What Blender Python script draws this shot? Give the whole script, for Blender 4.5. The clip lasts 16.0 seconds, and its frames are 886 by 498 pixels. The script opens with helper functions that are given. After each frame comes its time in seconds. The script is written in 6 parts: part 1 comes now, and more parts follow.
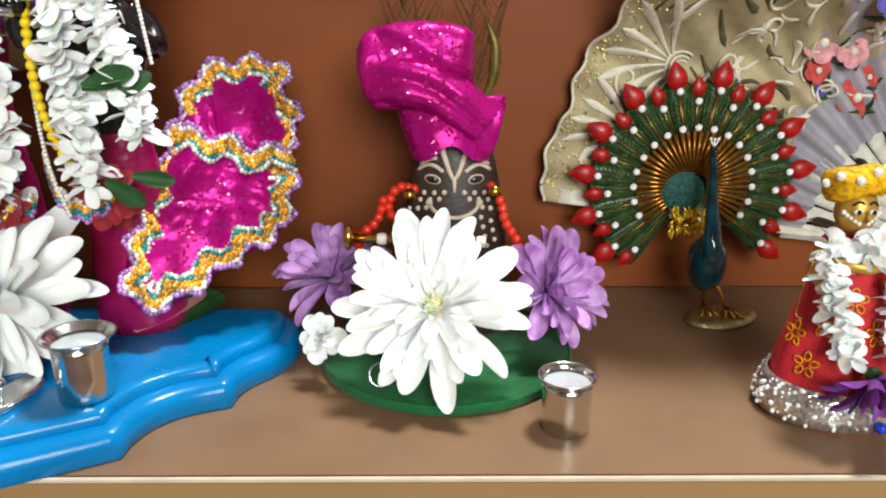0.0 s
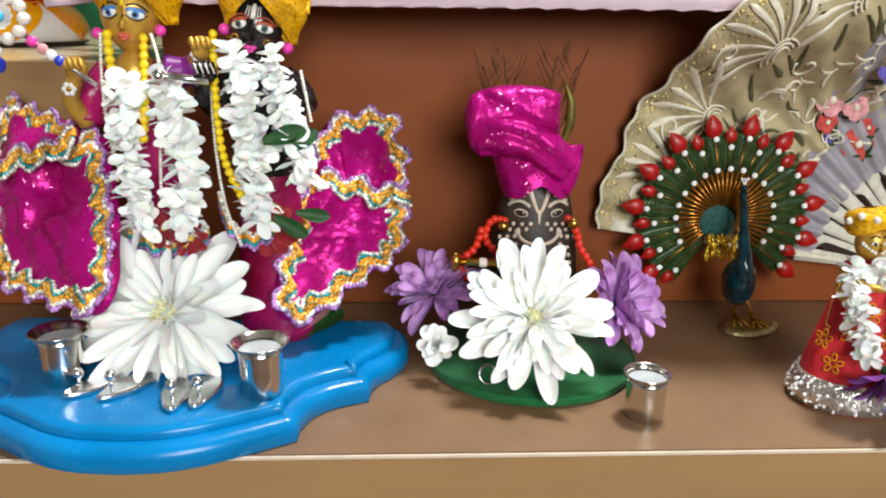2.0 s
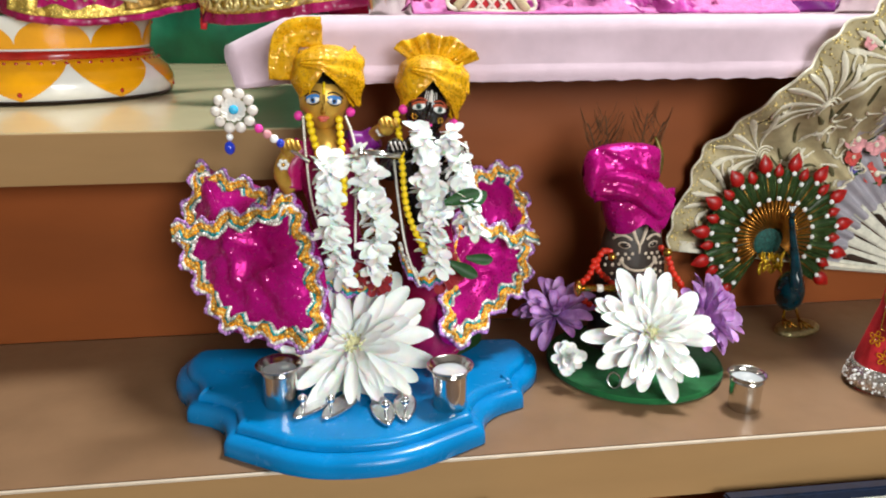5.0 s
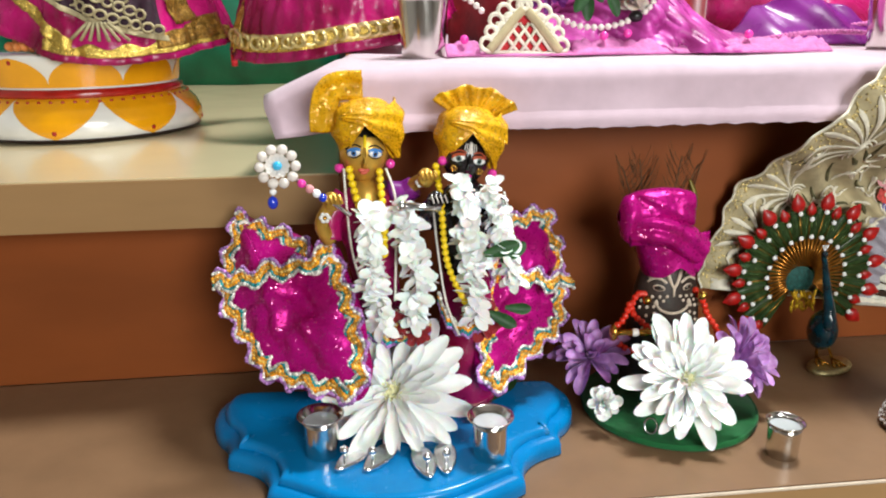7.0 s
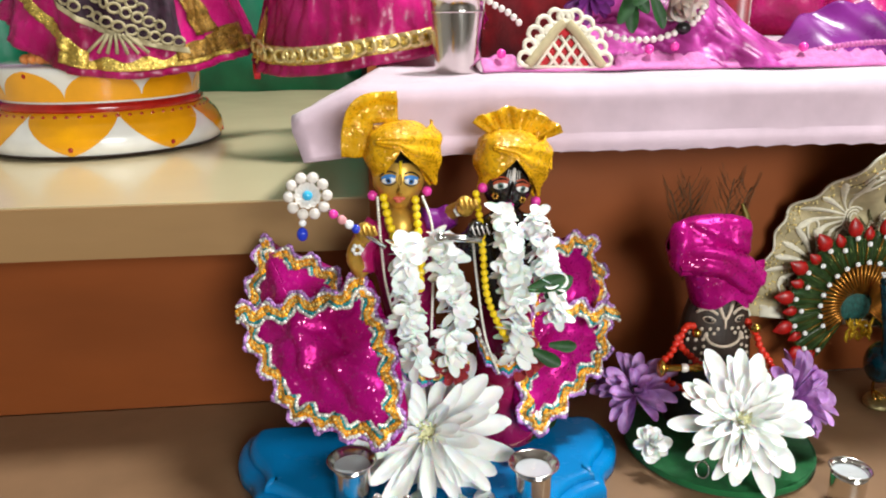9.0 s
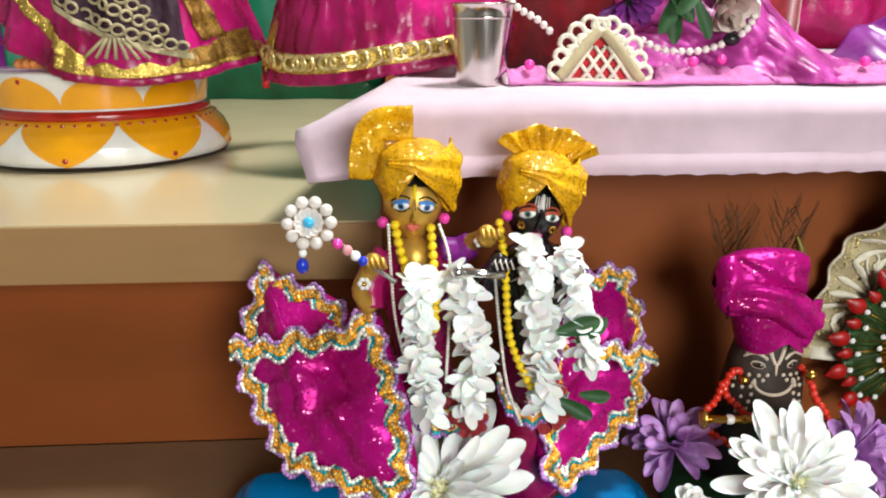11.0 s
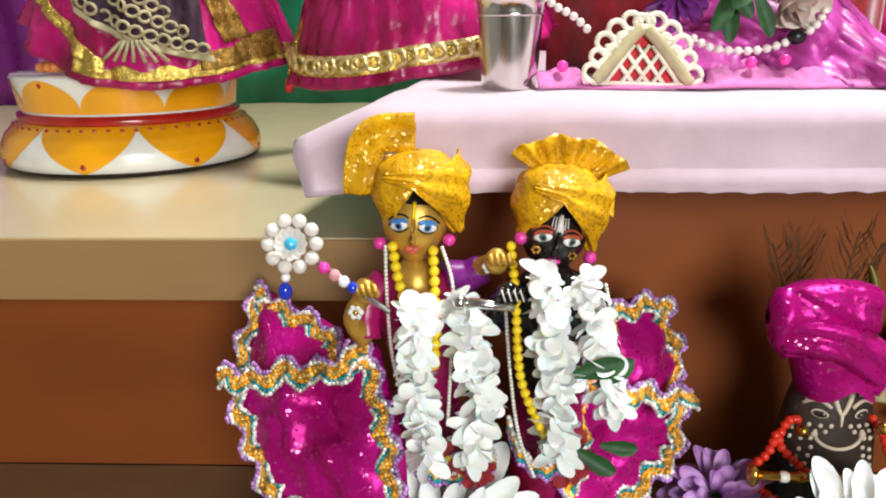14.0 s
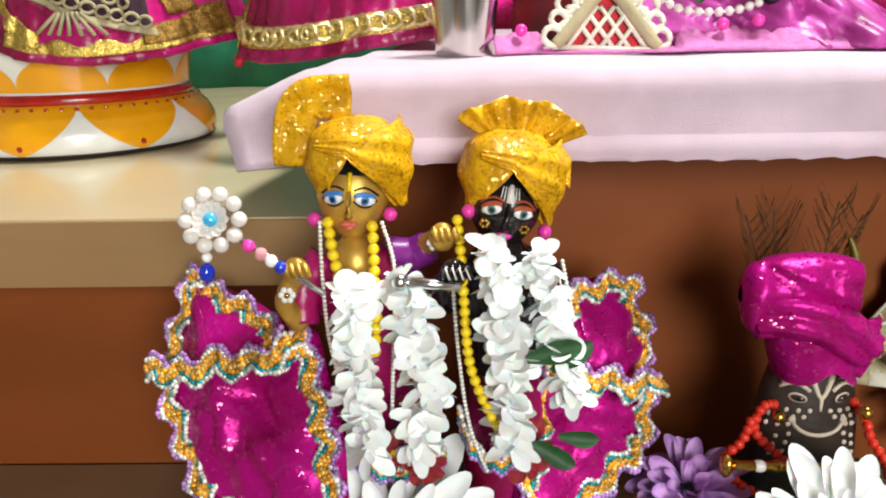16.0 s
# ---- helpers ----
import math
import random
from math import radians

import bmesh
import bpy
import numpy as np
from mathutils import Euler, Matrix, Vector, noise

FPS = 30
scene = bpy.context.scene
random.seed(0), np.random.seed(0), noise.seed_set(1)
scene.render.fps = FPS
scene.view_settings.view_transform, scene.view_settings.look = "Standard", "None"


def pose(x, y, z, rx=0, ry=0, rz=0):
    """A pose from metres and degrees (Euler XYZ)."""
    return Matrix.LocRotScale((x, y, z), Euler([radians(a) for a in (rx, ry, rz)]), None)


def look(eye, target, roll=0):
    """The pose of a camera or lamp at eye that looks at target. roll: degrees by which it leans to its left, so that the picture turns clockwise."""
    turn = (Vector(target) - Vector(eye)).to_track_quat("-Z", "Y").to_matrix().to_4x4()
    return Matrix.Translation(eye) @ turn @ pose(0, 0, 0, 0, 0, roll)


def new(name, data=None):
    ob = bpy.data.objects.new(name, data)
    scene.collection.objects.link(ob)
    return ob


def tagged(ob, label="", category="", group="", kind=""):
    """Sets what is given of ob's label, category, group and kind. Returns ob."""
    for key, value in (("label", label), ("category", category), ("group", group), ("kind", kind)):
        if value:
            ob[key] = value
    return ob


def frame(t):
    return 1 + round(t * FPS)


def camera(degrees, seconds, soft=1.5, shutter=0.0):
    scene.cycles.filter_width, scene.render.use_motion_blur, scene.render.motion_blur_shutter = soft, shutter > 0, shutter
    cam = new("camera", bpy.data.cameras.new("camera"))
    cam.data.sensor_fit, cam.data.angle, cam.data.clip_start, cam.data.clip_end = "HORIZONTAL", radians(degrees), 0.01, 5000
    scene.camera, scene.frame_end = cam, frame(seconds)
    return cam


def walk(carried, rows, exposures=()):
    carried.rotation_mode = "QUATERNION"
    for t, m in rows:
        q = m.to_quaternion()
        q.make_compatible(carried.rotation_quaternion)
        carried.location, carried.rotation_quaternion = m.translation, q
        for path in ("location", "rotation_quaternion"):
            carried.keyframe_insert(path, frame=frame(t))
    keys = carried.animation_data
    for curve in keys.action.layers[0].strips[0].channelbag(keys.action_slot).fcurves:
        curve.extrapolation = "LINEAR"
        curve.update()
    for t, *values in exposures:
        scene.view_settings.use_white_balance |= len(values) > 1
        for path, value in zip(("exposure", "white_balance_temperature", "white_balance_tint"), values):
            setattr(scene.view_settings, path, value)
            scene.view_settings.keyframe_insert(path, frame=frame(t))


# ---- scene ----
cam = camera(61.7, 16.0, soft=2.0)
METRES, EYE, TILT, LEAN, TURN = 0.6, 0.2016, -17.95, 0.08, -0.18
ROWS = [
    (0.0, 0.0, 0.0, 0.0, 0.0, 0.0, -0.0),
    (0.5, -0.0194, -0.0405, 0.012, 0.77, 0.35, -0.12),
    (1.0, -0.0554, -0.0724, 0.0176, -0.16, 0.81, -0.53),
    (1.5, -0.0877, -0.1072, 0.0125, -0.94, 1.09, -0.42),
    (2.0, -0.1396, -0.1475, 0.0104, -2.32, 1.0, -0.05),
    (2.5, -0.1952, -0.1888, 0.0222, -3.74, 0.43, 0.45),
    (3.0, -0.2541, -0.2242, 0.0347, -5.43, 0.02, 1.01),
    (3.5, -0.3086, -0.2612, 0.0448, -6.49, -0.04, 1.74),
    (4.0, -0.3473, -0.2945, 0.0526, -6.8, -0.12, 2.32),
    (6.5, -0.4267, -0.3171, 0.106, -6.18, 0.57, 1.88),
    (7.0, -0.4326, -0.3061, 0.135, -5.94, 0.19, 2.29),
    (7.5, -0.4391, -0.2954, 0.1591, -5.57, 0.05, 2.65),
    (8.0, -0.447, -0.2811, 0.1666, -5.29, 0.16, 2.6),
    (8.5, -0.4516, -0.2642, 0.1719, -5.07, 0.08, 2.35),
    (9.0, -0.4557, -0.242, 0.1782, -4.92, 0.03, 2.06),
    (11.5, -0.4395, -0.1205, 0.2099, -2.7, 0.81, 0.66),
    (12.0, -0.4309, -0.0962, 0.2109, -1.73, 0.82, 0.48),
    (12.5, -0.4205, -0.0776, 0.2153, -0.78, 0.75, 0.49),
    (13.0, -0.4063, -0.0663, 0.2196, 0.26, 0.76, 0.46),
    (13.5, -0.3946, -0.0599, 0.2216, 1.05, 0.85, 0.17),
    (14.0, -0.382, -0.0581, 0.2269, 1.81, 0.96, -0.3),
    (14.5, -0.3687, -0.0579, 0.2342, 2.6, 1.01, -0.65),
    (15.0, -0.3574, -0.0506, 0.2257, 2.99, 1.34, -0.67),
    (15.5, -0.348, -0.0287, 0.2196, 2.3, 0.67, -0.15),
    (16.0, -0.343, 0.0024, 0.2145, 1.05, 0.27, 0.52),
]
walk(cam, [(t, pose(0, 0, EYE, TILT, LEAN, TURN) @ pose(METRES * x, METRES * y, METRES * z, 90 + pitch, roll, yaw)) for t, x, y, z, yaw, pitch, roll in ROWS],
     exposures=[(0, -0.16), (4, -0.22), (16, -0.20)])

# ---- light ----
world = bpy.data.worlds.new("room_world")
scene.world = world
world.use_nodes = True
world.node_tree.nodes["Background"].inputs[0].default_value = (1.0, 0.93, 0.85, 1)
world.node_tree.nodes["Background"].inputs[1].default_value = 0.01


def area_lamp(name, eye, target, size, power, colour):
    data = bpy.data.lights.new(name, "AREA")
    data.shape, data.size, data.energy, data.color = "DISK", size, power, colour
    ob = new(name, data)
    ob.matrix_world = look(eye, target)
    return ob


area_lamp("ceiling_lamp_light", (0.42, 0.68, 1.85), (0.0, 0.42, 0.0), 0.36, 56.0, (0.96, 0.99, 0.98))
# Unseen frontal fill, added to brighten riser and flowers; its place is assumed.
area_lamp("front_fill_light", (0.32, -1.45, 0.72), (-0.1, 0.5, 0.12), 0.9, 45.0, (0.95, 0.98, 0.96))

# ---- materials ----


def mat(name, col, rough=0.5, metal=0.0, vary=0.18, scale=60.0, bump=0.0, bscale=400.0, coat=0.0, sheen=0.0, trans=0.0, sss=0.0, col2=None, glitter=0.0, gscale=900.0, stretch=(1, 1, 1), hue=0.0, spec=0.4, island=0.0):
    m = bpy.data.materials.new(name)
    m.use_nodes = True
    nt = m.node_tree
    N, L = nt.nodes, nt.links
    b = N["Principled BSDF"]
    tc = N.new("ShaderNodeTexCoord")
    mp = N.new("ShaderNodeMapping")
    mp.inputs["Scale"].default_value = stretch
    L.new(tc.outputs["Object"], mp.inputs[0])
    n1 = N.new("ShaderNodeTexNoise")
    n1.inputs["Scale"].default_value, n1.inputs["Detail"].default_value = scale, 5
    L.new(mp.outputs[0], n1.inputs["Vector"])
    ramp = N.new("ShaderNodeValToRGB")
    lo = [c * (1 - vary) for c in col]
    hi = [min(1, c * (1 + vary)) for c in (col2 or col)]
    ramp.color_ramp.elements[0].position, ramp.color_ramp.elements[1].position = 0.3, 0.7
    ramp.color_ramp.elements[0].color, ramp.color_ramp.elements[1].color = (*lo, 1), (*hi, 1)
    L.new(n1.outputs["Fac"], ramp.inputs[0])
    out = ramp.outputs[0]
    if hue:
        oi = N.new("ShaderNodeObjectInfo")
        hs = N.new("ShaderNodeHueSaturation")
        mr = N.new("ShaderNodeMapRange")
        mr.inputs["To Min"].default_value, mr.inputs["To Max"].default_value = 1 - hue, 1 + hue * 0.4
        L.new(oi.outputs["Random"], mr.inputs[0])
        L.new(mr.outputs[0], hs.inputs["Value"])
        L.new(out, hs.inputs["Color"])
        out = hs.outputs[0]
    if island:
        gi = N.new("ShaderNodeNewGeometry")
        hi_ = N.new("ShaderNodeHueSaturation")
        mi_ = N.new("ShaderNodeMapRange")
        mi_.inputs["To Min"].default_value, mi_.inputs["To Max"].default_value = 1 - island, 1 + island
        L.new(gi.outputs["Random Per Island"], mi_.inputs[0])
        L.new(mi_.outputs[0], hi_.inputs["Value"])
        L.new(out, hi_.inputs["Color"])
        out = hi_.outputs[0]
    L.new(out, b.inputs["Base Color"])
    n2 = N.new("ShaderNodeTexNoise")
    n2.inputs["Scale"].default_value, n2.inputs["Detail"].default_value = scale * 3.1, 3
    L.new(mp.outputs[0], n2.inputs["Vector"])
    rr = N.new("ShaderNodeMapRange")
    rr.inputs["To Min"].default_value, rr.inputs["To Max"].default_value = max(0.02, rough - 0.1), min(1, rough + 0.1)
    L.new(n2.outputs["Fac"], rr.inputs[0])
    L.new(rr.outputs[0], b.inputs["Roughness"])
    b.inputs["Metallic"].default_value = metal
    b.inputs["Specular IOR Level"].default_value = spec
    b.inputs["Coat Weight"].default_value, b.inputs["Coat Roughness"].default_value = coat, 0.08
    b.inputs["Sheen Weight"].default_value = sheen
    b.inputs["Transmission Weight"].default_value = trans
    if sss:
        b.inputs["Subsurface Weight"].default_value = sss
        b.inputs["Subsurface Scale"].default_value = 0.004
    last = None
    if bump:
        n3 = N.new("ShaderNodeTexNoise")
        n3.inputs["Scale"].default_value, n3.inputs["Detail"].default_value = bscale, 3
        L.new(mp.outputs[0], n3.inputs["Vector"])
        bp = N.new("ShaderNodeBump")
        bp.inputs["Strength"].default_value, bp.inputs["Distance"].default_value = bump, 0.002
        L.new(n3.outputs["Fac"], bp.inputs["Height"])
        L.new(bp.outputs[0], b.inputs["Normal"])
        last = bp
    if glitter:
        v = N.new("ShaderNodeTexVoronoi")
        v.inputs["Scale"].default_value = gscale
        L.new(tc.outputs["Object"], v.inputs["Vector"])
        sep = N.new("ShaderNodeSeparateColor")
        L.new(v.outputs["Color"], sep.inputs[0])
        th = N.new("ShaderNodeMath")
        th.operation, th.inputs[1].default_value = "GREATER_THAN", 1 - glitter
        L.new(sep.outputs[0], th.inputs[0])
        sp = N.new("ShaderNodeMapRange")
        sp.inputs["To Min"].default_value, sp.inputs["To Max"].default_value = 0.2, 1.0
        L.new(th.outputs[0], sp.inputs[0])
        L.new(sp.outputs[0], b.inputs["Specular IOR Level"])
        sub = N.new("ShaderNodeVectorMath")
        sub.operation, sub.inputs[1].default_value = "SUBTRACT", (0.5, 0.5, 0.5)
        L.new(v.outputs["Color"], sub.inputs[0])
        sc = N.new("ShaderNodeVectorMath")
        sc.operation, sc.inputs["Scale"].default_value = "SCALE", 0.6
        L.new(sub.outputs[0], sc.inputs[0])
        geo = N.new("ShaderNodeNewGeometry")
        add = N.new("ShaderNodeVectorMath")
        L.new(sc.outputs[0], add.inputs[0])
        L.new(last.outputs[0] if last else geo.outputs["Normal"], add.inputs[1])
        nm = N.new("ShaderNodeVectorMath")
        nm.operation = "NORMALIZE"
        L.new(add.outputs[0], nm.inputs[0])
        mx = N.new("ShaderNodeMix")
        mx.data_type = "VECTOR"
        L.new(th.outputs[0], mx.inputs["Factor"])
        L.new(last.outputs[0] if last else geo.outputs["Normal"], mx.inputs[4])
        L.new(nm.outputs[0], mx.inputs[5])
        L.new(mx.outputs[1], b.inputs["Normal"])
        fm = N.new("ShaderNodeMapRange")
        fm.inputs["To Min"].default_value, fm.inputs["To Max"].default_value = metal, max(metal, 0.3)
        L.new(th.outputs[0], fm.inputs[0])
        L.new(fm.outputs[0], b.inputs["Metallic"])
        rm = N.new("ShaderNodeMath")
        rm.operation = "MULTIPLY_ADD"
        rm.inputs[1].default_value = -(rough - 0.15)
        L.new(th.outputs[0], rm.inputs[0])
        L.new(rr.outputs[0], rm.inputs[2])
        L.new(rm.outputs[0], b.inputs["Roughness"])
    return m


TAN = mat("tan_laminate", (0.215, 0.122, 0.064), 0.42, vary=0.08, scale=25, bump=0.03, bscale=900)
TAN_EDGE = mat("tan_edging", (0.35, 0.205, 0.088), 0.4, vary=0.08, scale=30, bump=0.03, bscale=700, stretch=(0.2, 1, 1))
CREAM = mat("cream_laminate", (0.57, 0.475, 0.29), 0.2, vary=0.05, scale=3, coat=0.15)
PALE_EDGE = mat("pale_edge_strip", (0.60, 0.50, 0.39), 0.35, vary=0.08)
BROWN = mat("brown_panel", (0.225, 0.058, 0.013), 0.55, vary=0.12, scale=14, bump=0.03, bscale=500, stretch=(0.3, 1, 1), spec=0.2)
WALL = mat("room_paint", (0.34, 0.32, 0.29), 0.8, vary=0.05, scale=3)
CARPET = mat("carpet", (0.16, 0.10, 0.07), 0.95, vary=0.3, scale=40)
GREEN_CLOTH = mat("green_satin", (0.005, 0.16, 0.085), 0.35, vary=0.35, scale=18, bump=0.1, bscale=200)
PINK_FLEECE = mat("pale_pink_fleece", (0.60, 0.45, 0.52), 0.95, vary=0.05, scale=60, bump=0.25, bscale=1500, sheen=0.4)
BLUE = mat("blue_gloss_paint", (0.0, 0.185, 0.47), 0.25, vary=0.14, scale=25, spec=0.25, coat=0.12, bump=0.03, bscale=120)
STEEL = mat("stainless_steel", (0.70, 0.68, 0.64), 0.16, metal=1.0, vary=0.08, scale=90, stretch=(1, 1, 0.1))
SILVER = mat("silver", (0.72, 0.72, 0.72), 0.22, metal=1.0, vary=0.12, scale=200)
# Cup water tinted milky: the bright reflection is put into its colour.
WATER_SHEEN = mat("water_sheen_tint", (0.62, 0.66, 0.68), 0.08, vary=0.1, trans=0.25)
PETAL = mat("white_petal", (0.95, 0.945, 0.92), 0.8, vary=0.03, scale=90, sss=0.3, hue=0.03, bump=0.08, bscale=300, spec=0.15)
PETAL_CORE = mat("yellow_green_core", (0.72, 0.70, 0.42), 0.6, vary=0.25, scale=300)
PURPLE_PETAL = mat("purple_petal", (0.42, 0.12, 0.50), 0.5, vary=0.25, scale=60, sss=0.15, hue=0.3, col2=(0.68, 0.42, 0.74))
LEAF = mat("green_leaf", (0.016, 0.07, 0.015), 0.55, vary=0.35, scale=120)
VELVET = mat("dark_green_velvet", (0.004, 0.11, 0.026), 0.85, vary=0.3, scale=80, bump=0.3, bscale=900, sheen=0.1)
ORANGE = mat("orange_enamel", (0.82, 0.36, 0.006), 0.16, vary=0.1, scale=30, coat=0.6)
WHITE = mat("white_enamel", (0.78, 0.77, 0.74), 0.2, vary=0.06, scale=40, coat=0.5)
RED_ENAMEL = mat("red_enamel", (0.38, 0.014, 0.008), 0.22, vary=0.2, scale=60, coat=0.5)
DARK = mat("dark_paint", (0.03, 0.015, 0.01), 0.4)
MAGENTA = mat("magenta_lame", (0.46, 0.003, 0.155), 0.34, metal=0.35, vary=0.25, scale=30, bump=0.6, bscale=110, glitter=0.16, gscale=620, col2=(0.44, 0.004, 0.20))
MAGENTA_SATIN = mat("magenta_satin", (0.34, 0.004, 0.030), 0.28, vary=0.6, scale=14, bump=1.0, bscale=60, col2=(0.34, 0.008, 0.11))
PINK_SATIN = mat("orchid_pink_satin", (0.34, 0.022, 0.19), 0.42, vary=0.35, scale=30, bump=0.7, bscale=85, col2=(0.46, 0.06, 0.32))
PURPLE_SATIN = mat("purple_satin", (0.15, 0.012, 0.16), 0.3, vary=0.35, scale=22, bump=0.2, bscale=90)
GOLD_CLOTH = mat("gold_glitter_cloth", (0.60, 0.28, 0.002), 0.6, vary=0.25, scale=45, bump=0.6, bscale=300, glitter=0.30, gscale=640, col2=(0.76, 0.41, 0.005))
GOLD = mat("polished_brass", (0.62, 0.36, 0.07), 0.22, metal=1.0, vary=0.2, scale=150)
GOLD_TRIM = mat("gold_braid", (0.62, 0.44, 0.10), 0.35, metal=0.8, vary=0.35, scale=260, bump=0.6, bscale=700, glitter=0.2, gscale=1300)
BLACK_SKIN = mat("black_stone", (0.014, 0.010, 0.010), 0.2, vary=0.2, scale=60, coat=0.3)
STONE = mat("grey_brown_stone", (0.036, 0.023, 0.017), 0.45, vary=0.3, scale=90, bump=0.15, bscale=300)
FACE_GOLD = mat("gold_face_paint", (0.60, 0.35, 0.06), 0.36, metal=0.5, vary=0.15, scale=120)
EYE_WHITE = mat("eye_white_paint", (0.8, 0.8, 0.78), 0.3, vary=0.03)
EYE_BLUE = mat("blue_paint", (0.06, 0.22, 0.55), 0.3, vary=0.1)
INK = mat("black_paint", (0.008, 0.007, 0.007), 0.35, vary=0.1)
LIP = mat("coral_paint", (0.62, 0.12, 0.08), 0.35, vary=0.1)
PINK_BEAD = mat("hot_pink_bead", (0.80, 0.05, 0.38), 0.25, vary=0.1, coat=0.4)
YELLOW_BEAD = mat("yellow_bead", (0.85, 0.60, 0.01), 0.3, vary=0.12, coat=0.3)
RED_BEAD = mat("red_coral_bead", (0.68, 0.03, 0.012), 0.25, vary=0.15, coat=0.4)
PEARL = mat("pearl", (0.78, 0.72, 0.66), 0.2, vary=0.08, coat=0.6)
BLUE_GEM = mat("royal_blue_gem", (0.01, 0.04, 0.55), 0.08, vary=0.2, coat=0.8)
GEM = mat("white_rhinestone", (0.95, 0.95, 0.95), 0.15, vary=0.05, scale=900, coat=1.0)
RED_GEM = mat("red_enamel_drop", (0.38, 0.005, 0.004), 0.4, vary=0.4, scale=260, coat=0.12)
BRAID_ORANGE = mat("orange_braid", (0.85, 0.33, 0.015), 0.35, vary=0.3, scale=300, metal=0.3, island=0.6)
BRAID_TEAL = mat("teal_braid", (0.01, 0.26, 0.28), 0.35, vary=0.35, scale=300, metal=0.3, island=0.6)
BRAID_WHITE = mat("silver_white_braid", (0.75, 0.73, 0.66), 0.3, vary=0.25, scale=300, metal=0.3, island=0.6)
BRAID_PURPLE = mat("violet_braid", (0.42, 0.20, 0.50), 0.4, vary=0.3, scale=300, metal=0.3, island=0.6)
BRAID_GOLD = mat("pale_gold_braid", (0.74, 0.48, 0.12), 0.3, vary=0.3, scale=300, metal=0.3, island=0.6)
TEAL_ENAMEL = mat("teal_enamel", (0.001, 0.013, 0.018), 0.16, vary=0.5, scale=120, coat=0.5, col2=(0.002, 0.035, 0.052))
GREEN_ENAMEL = mat("green_enamel_feather", (0.004, 0.026, 0.010), 0.4, vary=0.5, scale=320, coat=0.1, col2=(0.03, 0.075, 0.022))
OLD_GOLD = mat("old_gold_rib", (0.40, 0.16, 0.022), 0.3, metal=0.8, vary=0.35, scale=200)
LACE = mat("ivory_lace", (0.44, 0.37, 0.22), 0.85, vary=0.22, scale=55, bump=0.4, bscale=900, spec=0.15)
LACE_RAISED = mat("raised_ivory_lace", (0.76, 0.71, 0.57), 0.6, vary=0.12, scale=150, bump=0.3, bscale=1200)
LACE_DARK = mat("olive_lace_gap", (0.10, 0.09, 0.04), 0.8, vary=0.4, scale=150)
ORGANZA = mat("lilac_grey_organza", (0.34, 0.32, 0.36), 0.45, vary=0.2, scale=40, bump=0.3, bscale=500)
ROSE_RED = mat("printed_red_rose", (0.50, 0.06, 0.05), 0.7, vary=0.4, scale=250)
ROSE_PINK = mat("printed_pink_rose", (0.68, 0.30, 0.32), 0.7, vary=0.3, scale=200)
VIOLET_PRINT = mat("printed_violet", (0.10, 0.08, 0.36), 0.7, vary=0.4, scale=200)
RED_CLOTH = mat("red_cotton", (0.58, 0.02, 0.03), 0.7, vary=0.25, scale=90, bump=0.3, bscale=900)
RED_VELVET = mat("dark_red_velvet", (0.26, 0.006, 0.012), 0.7, vary=0.35, scale=60, bump=0.2, bscale=300, sheen=0.3)
FEATHER = mat("brown_green_feather_barb", (0.11, 0.05, 0.018), 0.7, vary=0.5, scale=200)
FRAME_BLUE = mat("navy_frame", (0.005, 0.012, 0.034), 0.4, vary=0.3, scale=120, coat=0.1)
FRAME_MAT = mat("olive_gold_panel", (0.22, 0.17, 0.06), 0.5, vary=0.3, scale=40)
CREAM_PAINT = mat("cream_lattice_paint", (0.66, 0.64, 0.54), 0.5, vary=0.15, scale=150)
CRYSTAL = mat("silver_sequin", (0.66, 0.62, 0.58), 0.25, metal=0.85, vary=0.4, scale=500, glitter=0.4, gscale=1200)
PINK_TULLE = mat("pale_orchid_lace", (0.58, 0.15, 0.40), 0.55, vary=0.2, scale=150, bump=0.6, bscale=700)
TOE = mat("orange_clay", (0.62, 0.22, 0.06), 0.45, vary=0.15)


# ---- mesh helpers ----


class Acc:
    """Gathers pieces of one mesh."""

    def __init__(self):
        self.v, self.f, self.mi = [], [], []

    def add(self, vf, m=None, k=0):
        vs, fs = vf
        o = len(self.v)
        self.v += [tuple(m @ Vector(p)) if m is not None else tuple(p) for p in vs]
        self.f += [tuple(i + o for i in f) for f in fs]
        self.mi += [k] * len(fs)
        return self

    def mesh(self, name, mats, smooth=True):
        me = bpy.data.meshes.new(name)
        me.from_pydata(self.v, [], self.f)
        for m in mats if isinstance(mats, (list, tuple)) else [mats]:
            me.materials.append(m)
        me.polygons.foreach_set("material_index", self.mi)
        me.polygons.foreach_set("use_smooth", [smooth] * len(self.f))
        me.update()
        return me

    def ob(self, name, mats, parent=None, label="", smooth=True, m=None):
        ob = new(name, self.mesh(name, mats, smooth))
        if parent is not None:
            ob.parent = parent
        if m is not None:
            ob.matrix_local = m
        if label:
            tagged(ob, label)
        return ob


def empty(name, m, label, category, group="", kind=""):
    ob = new(name)
    ob.matrix_world = m
    ob.empty_display_size = 0.01
    return tagged(ob, label, category, group, kind)


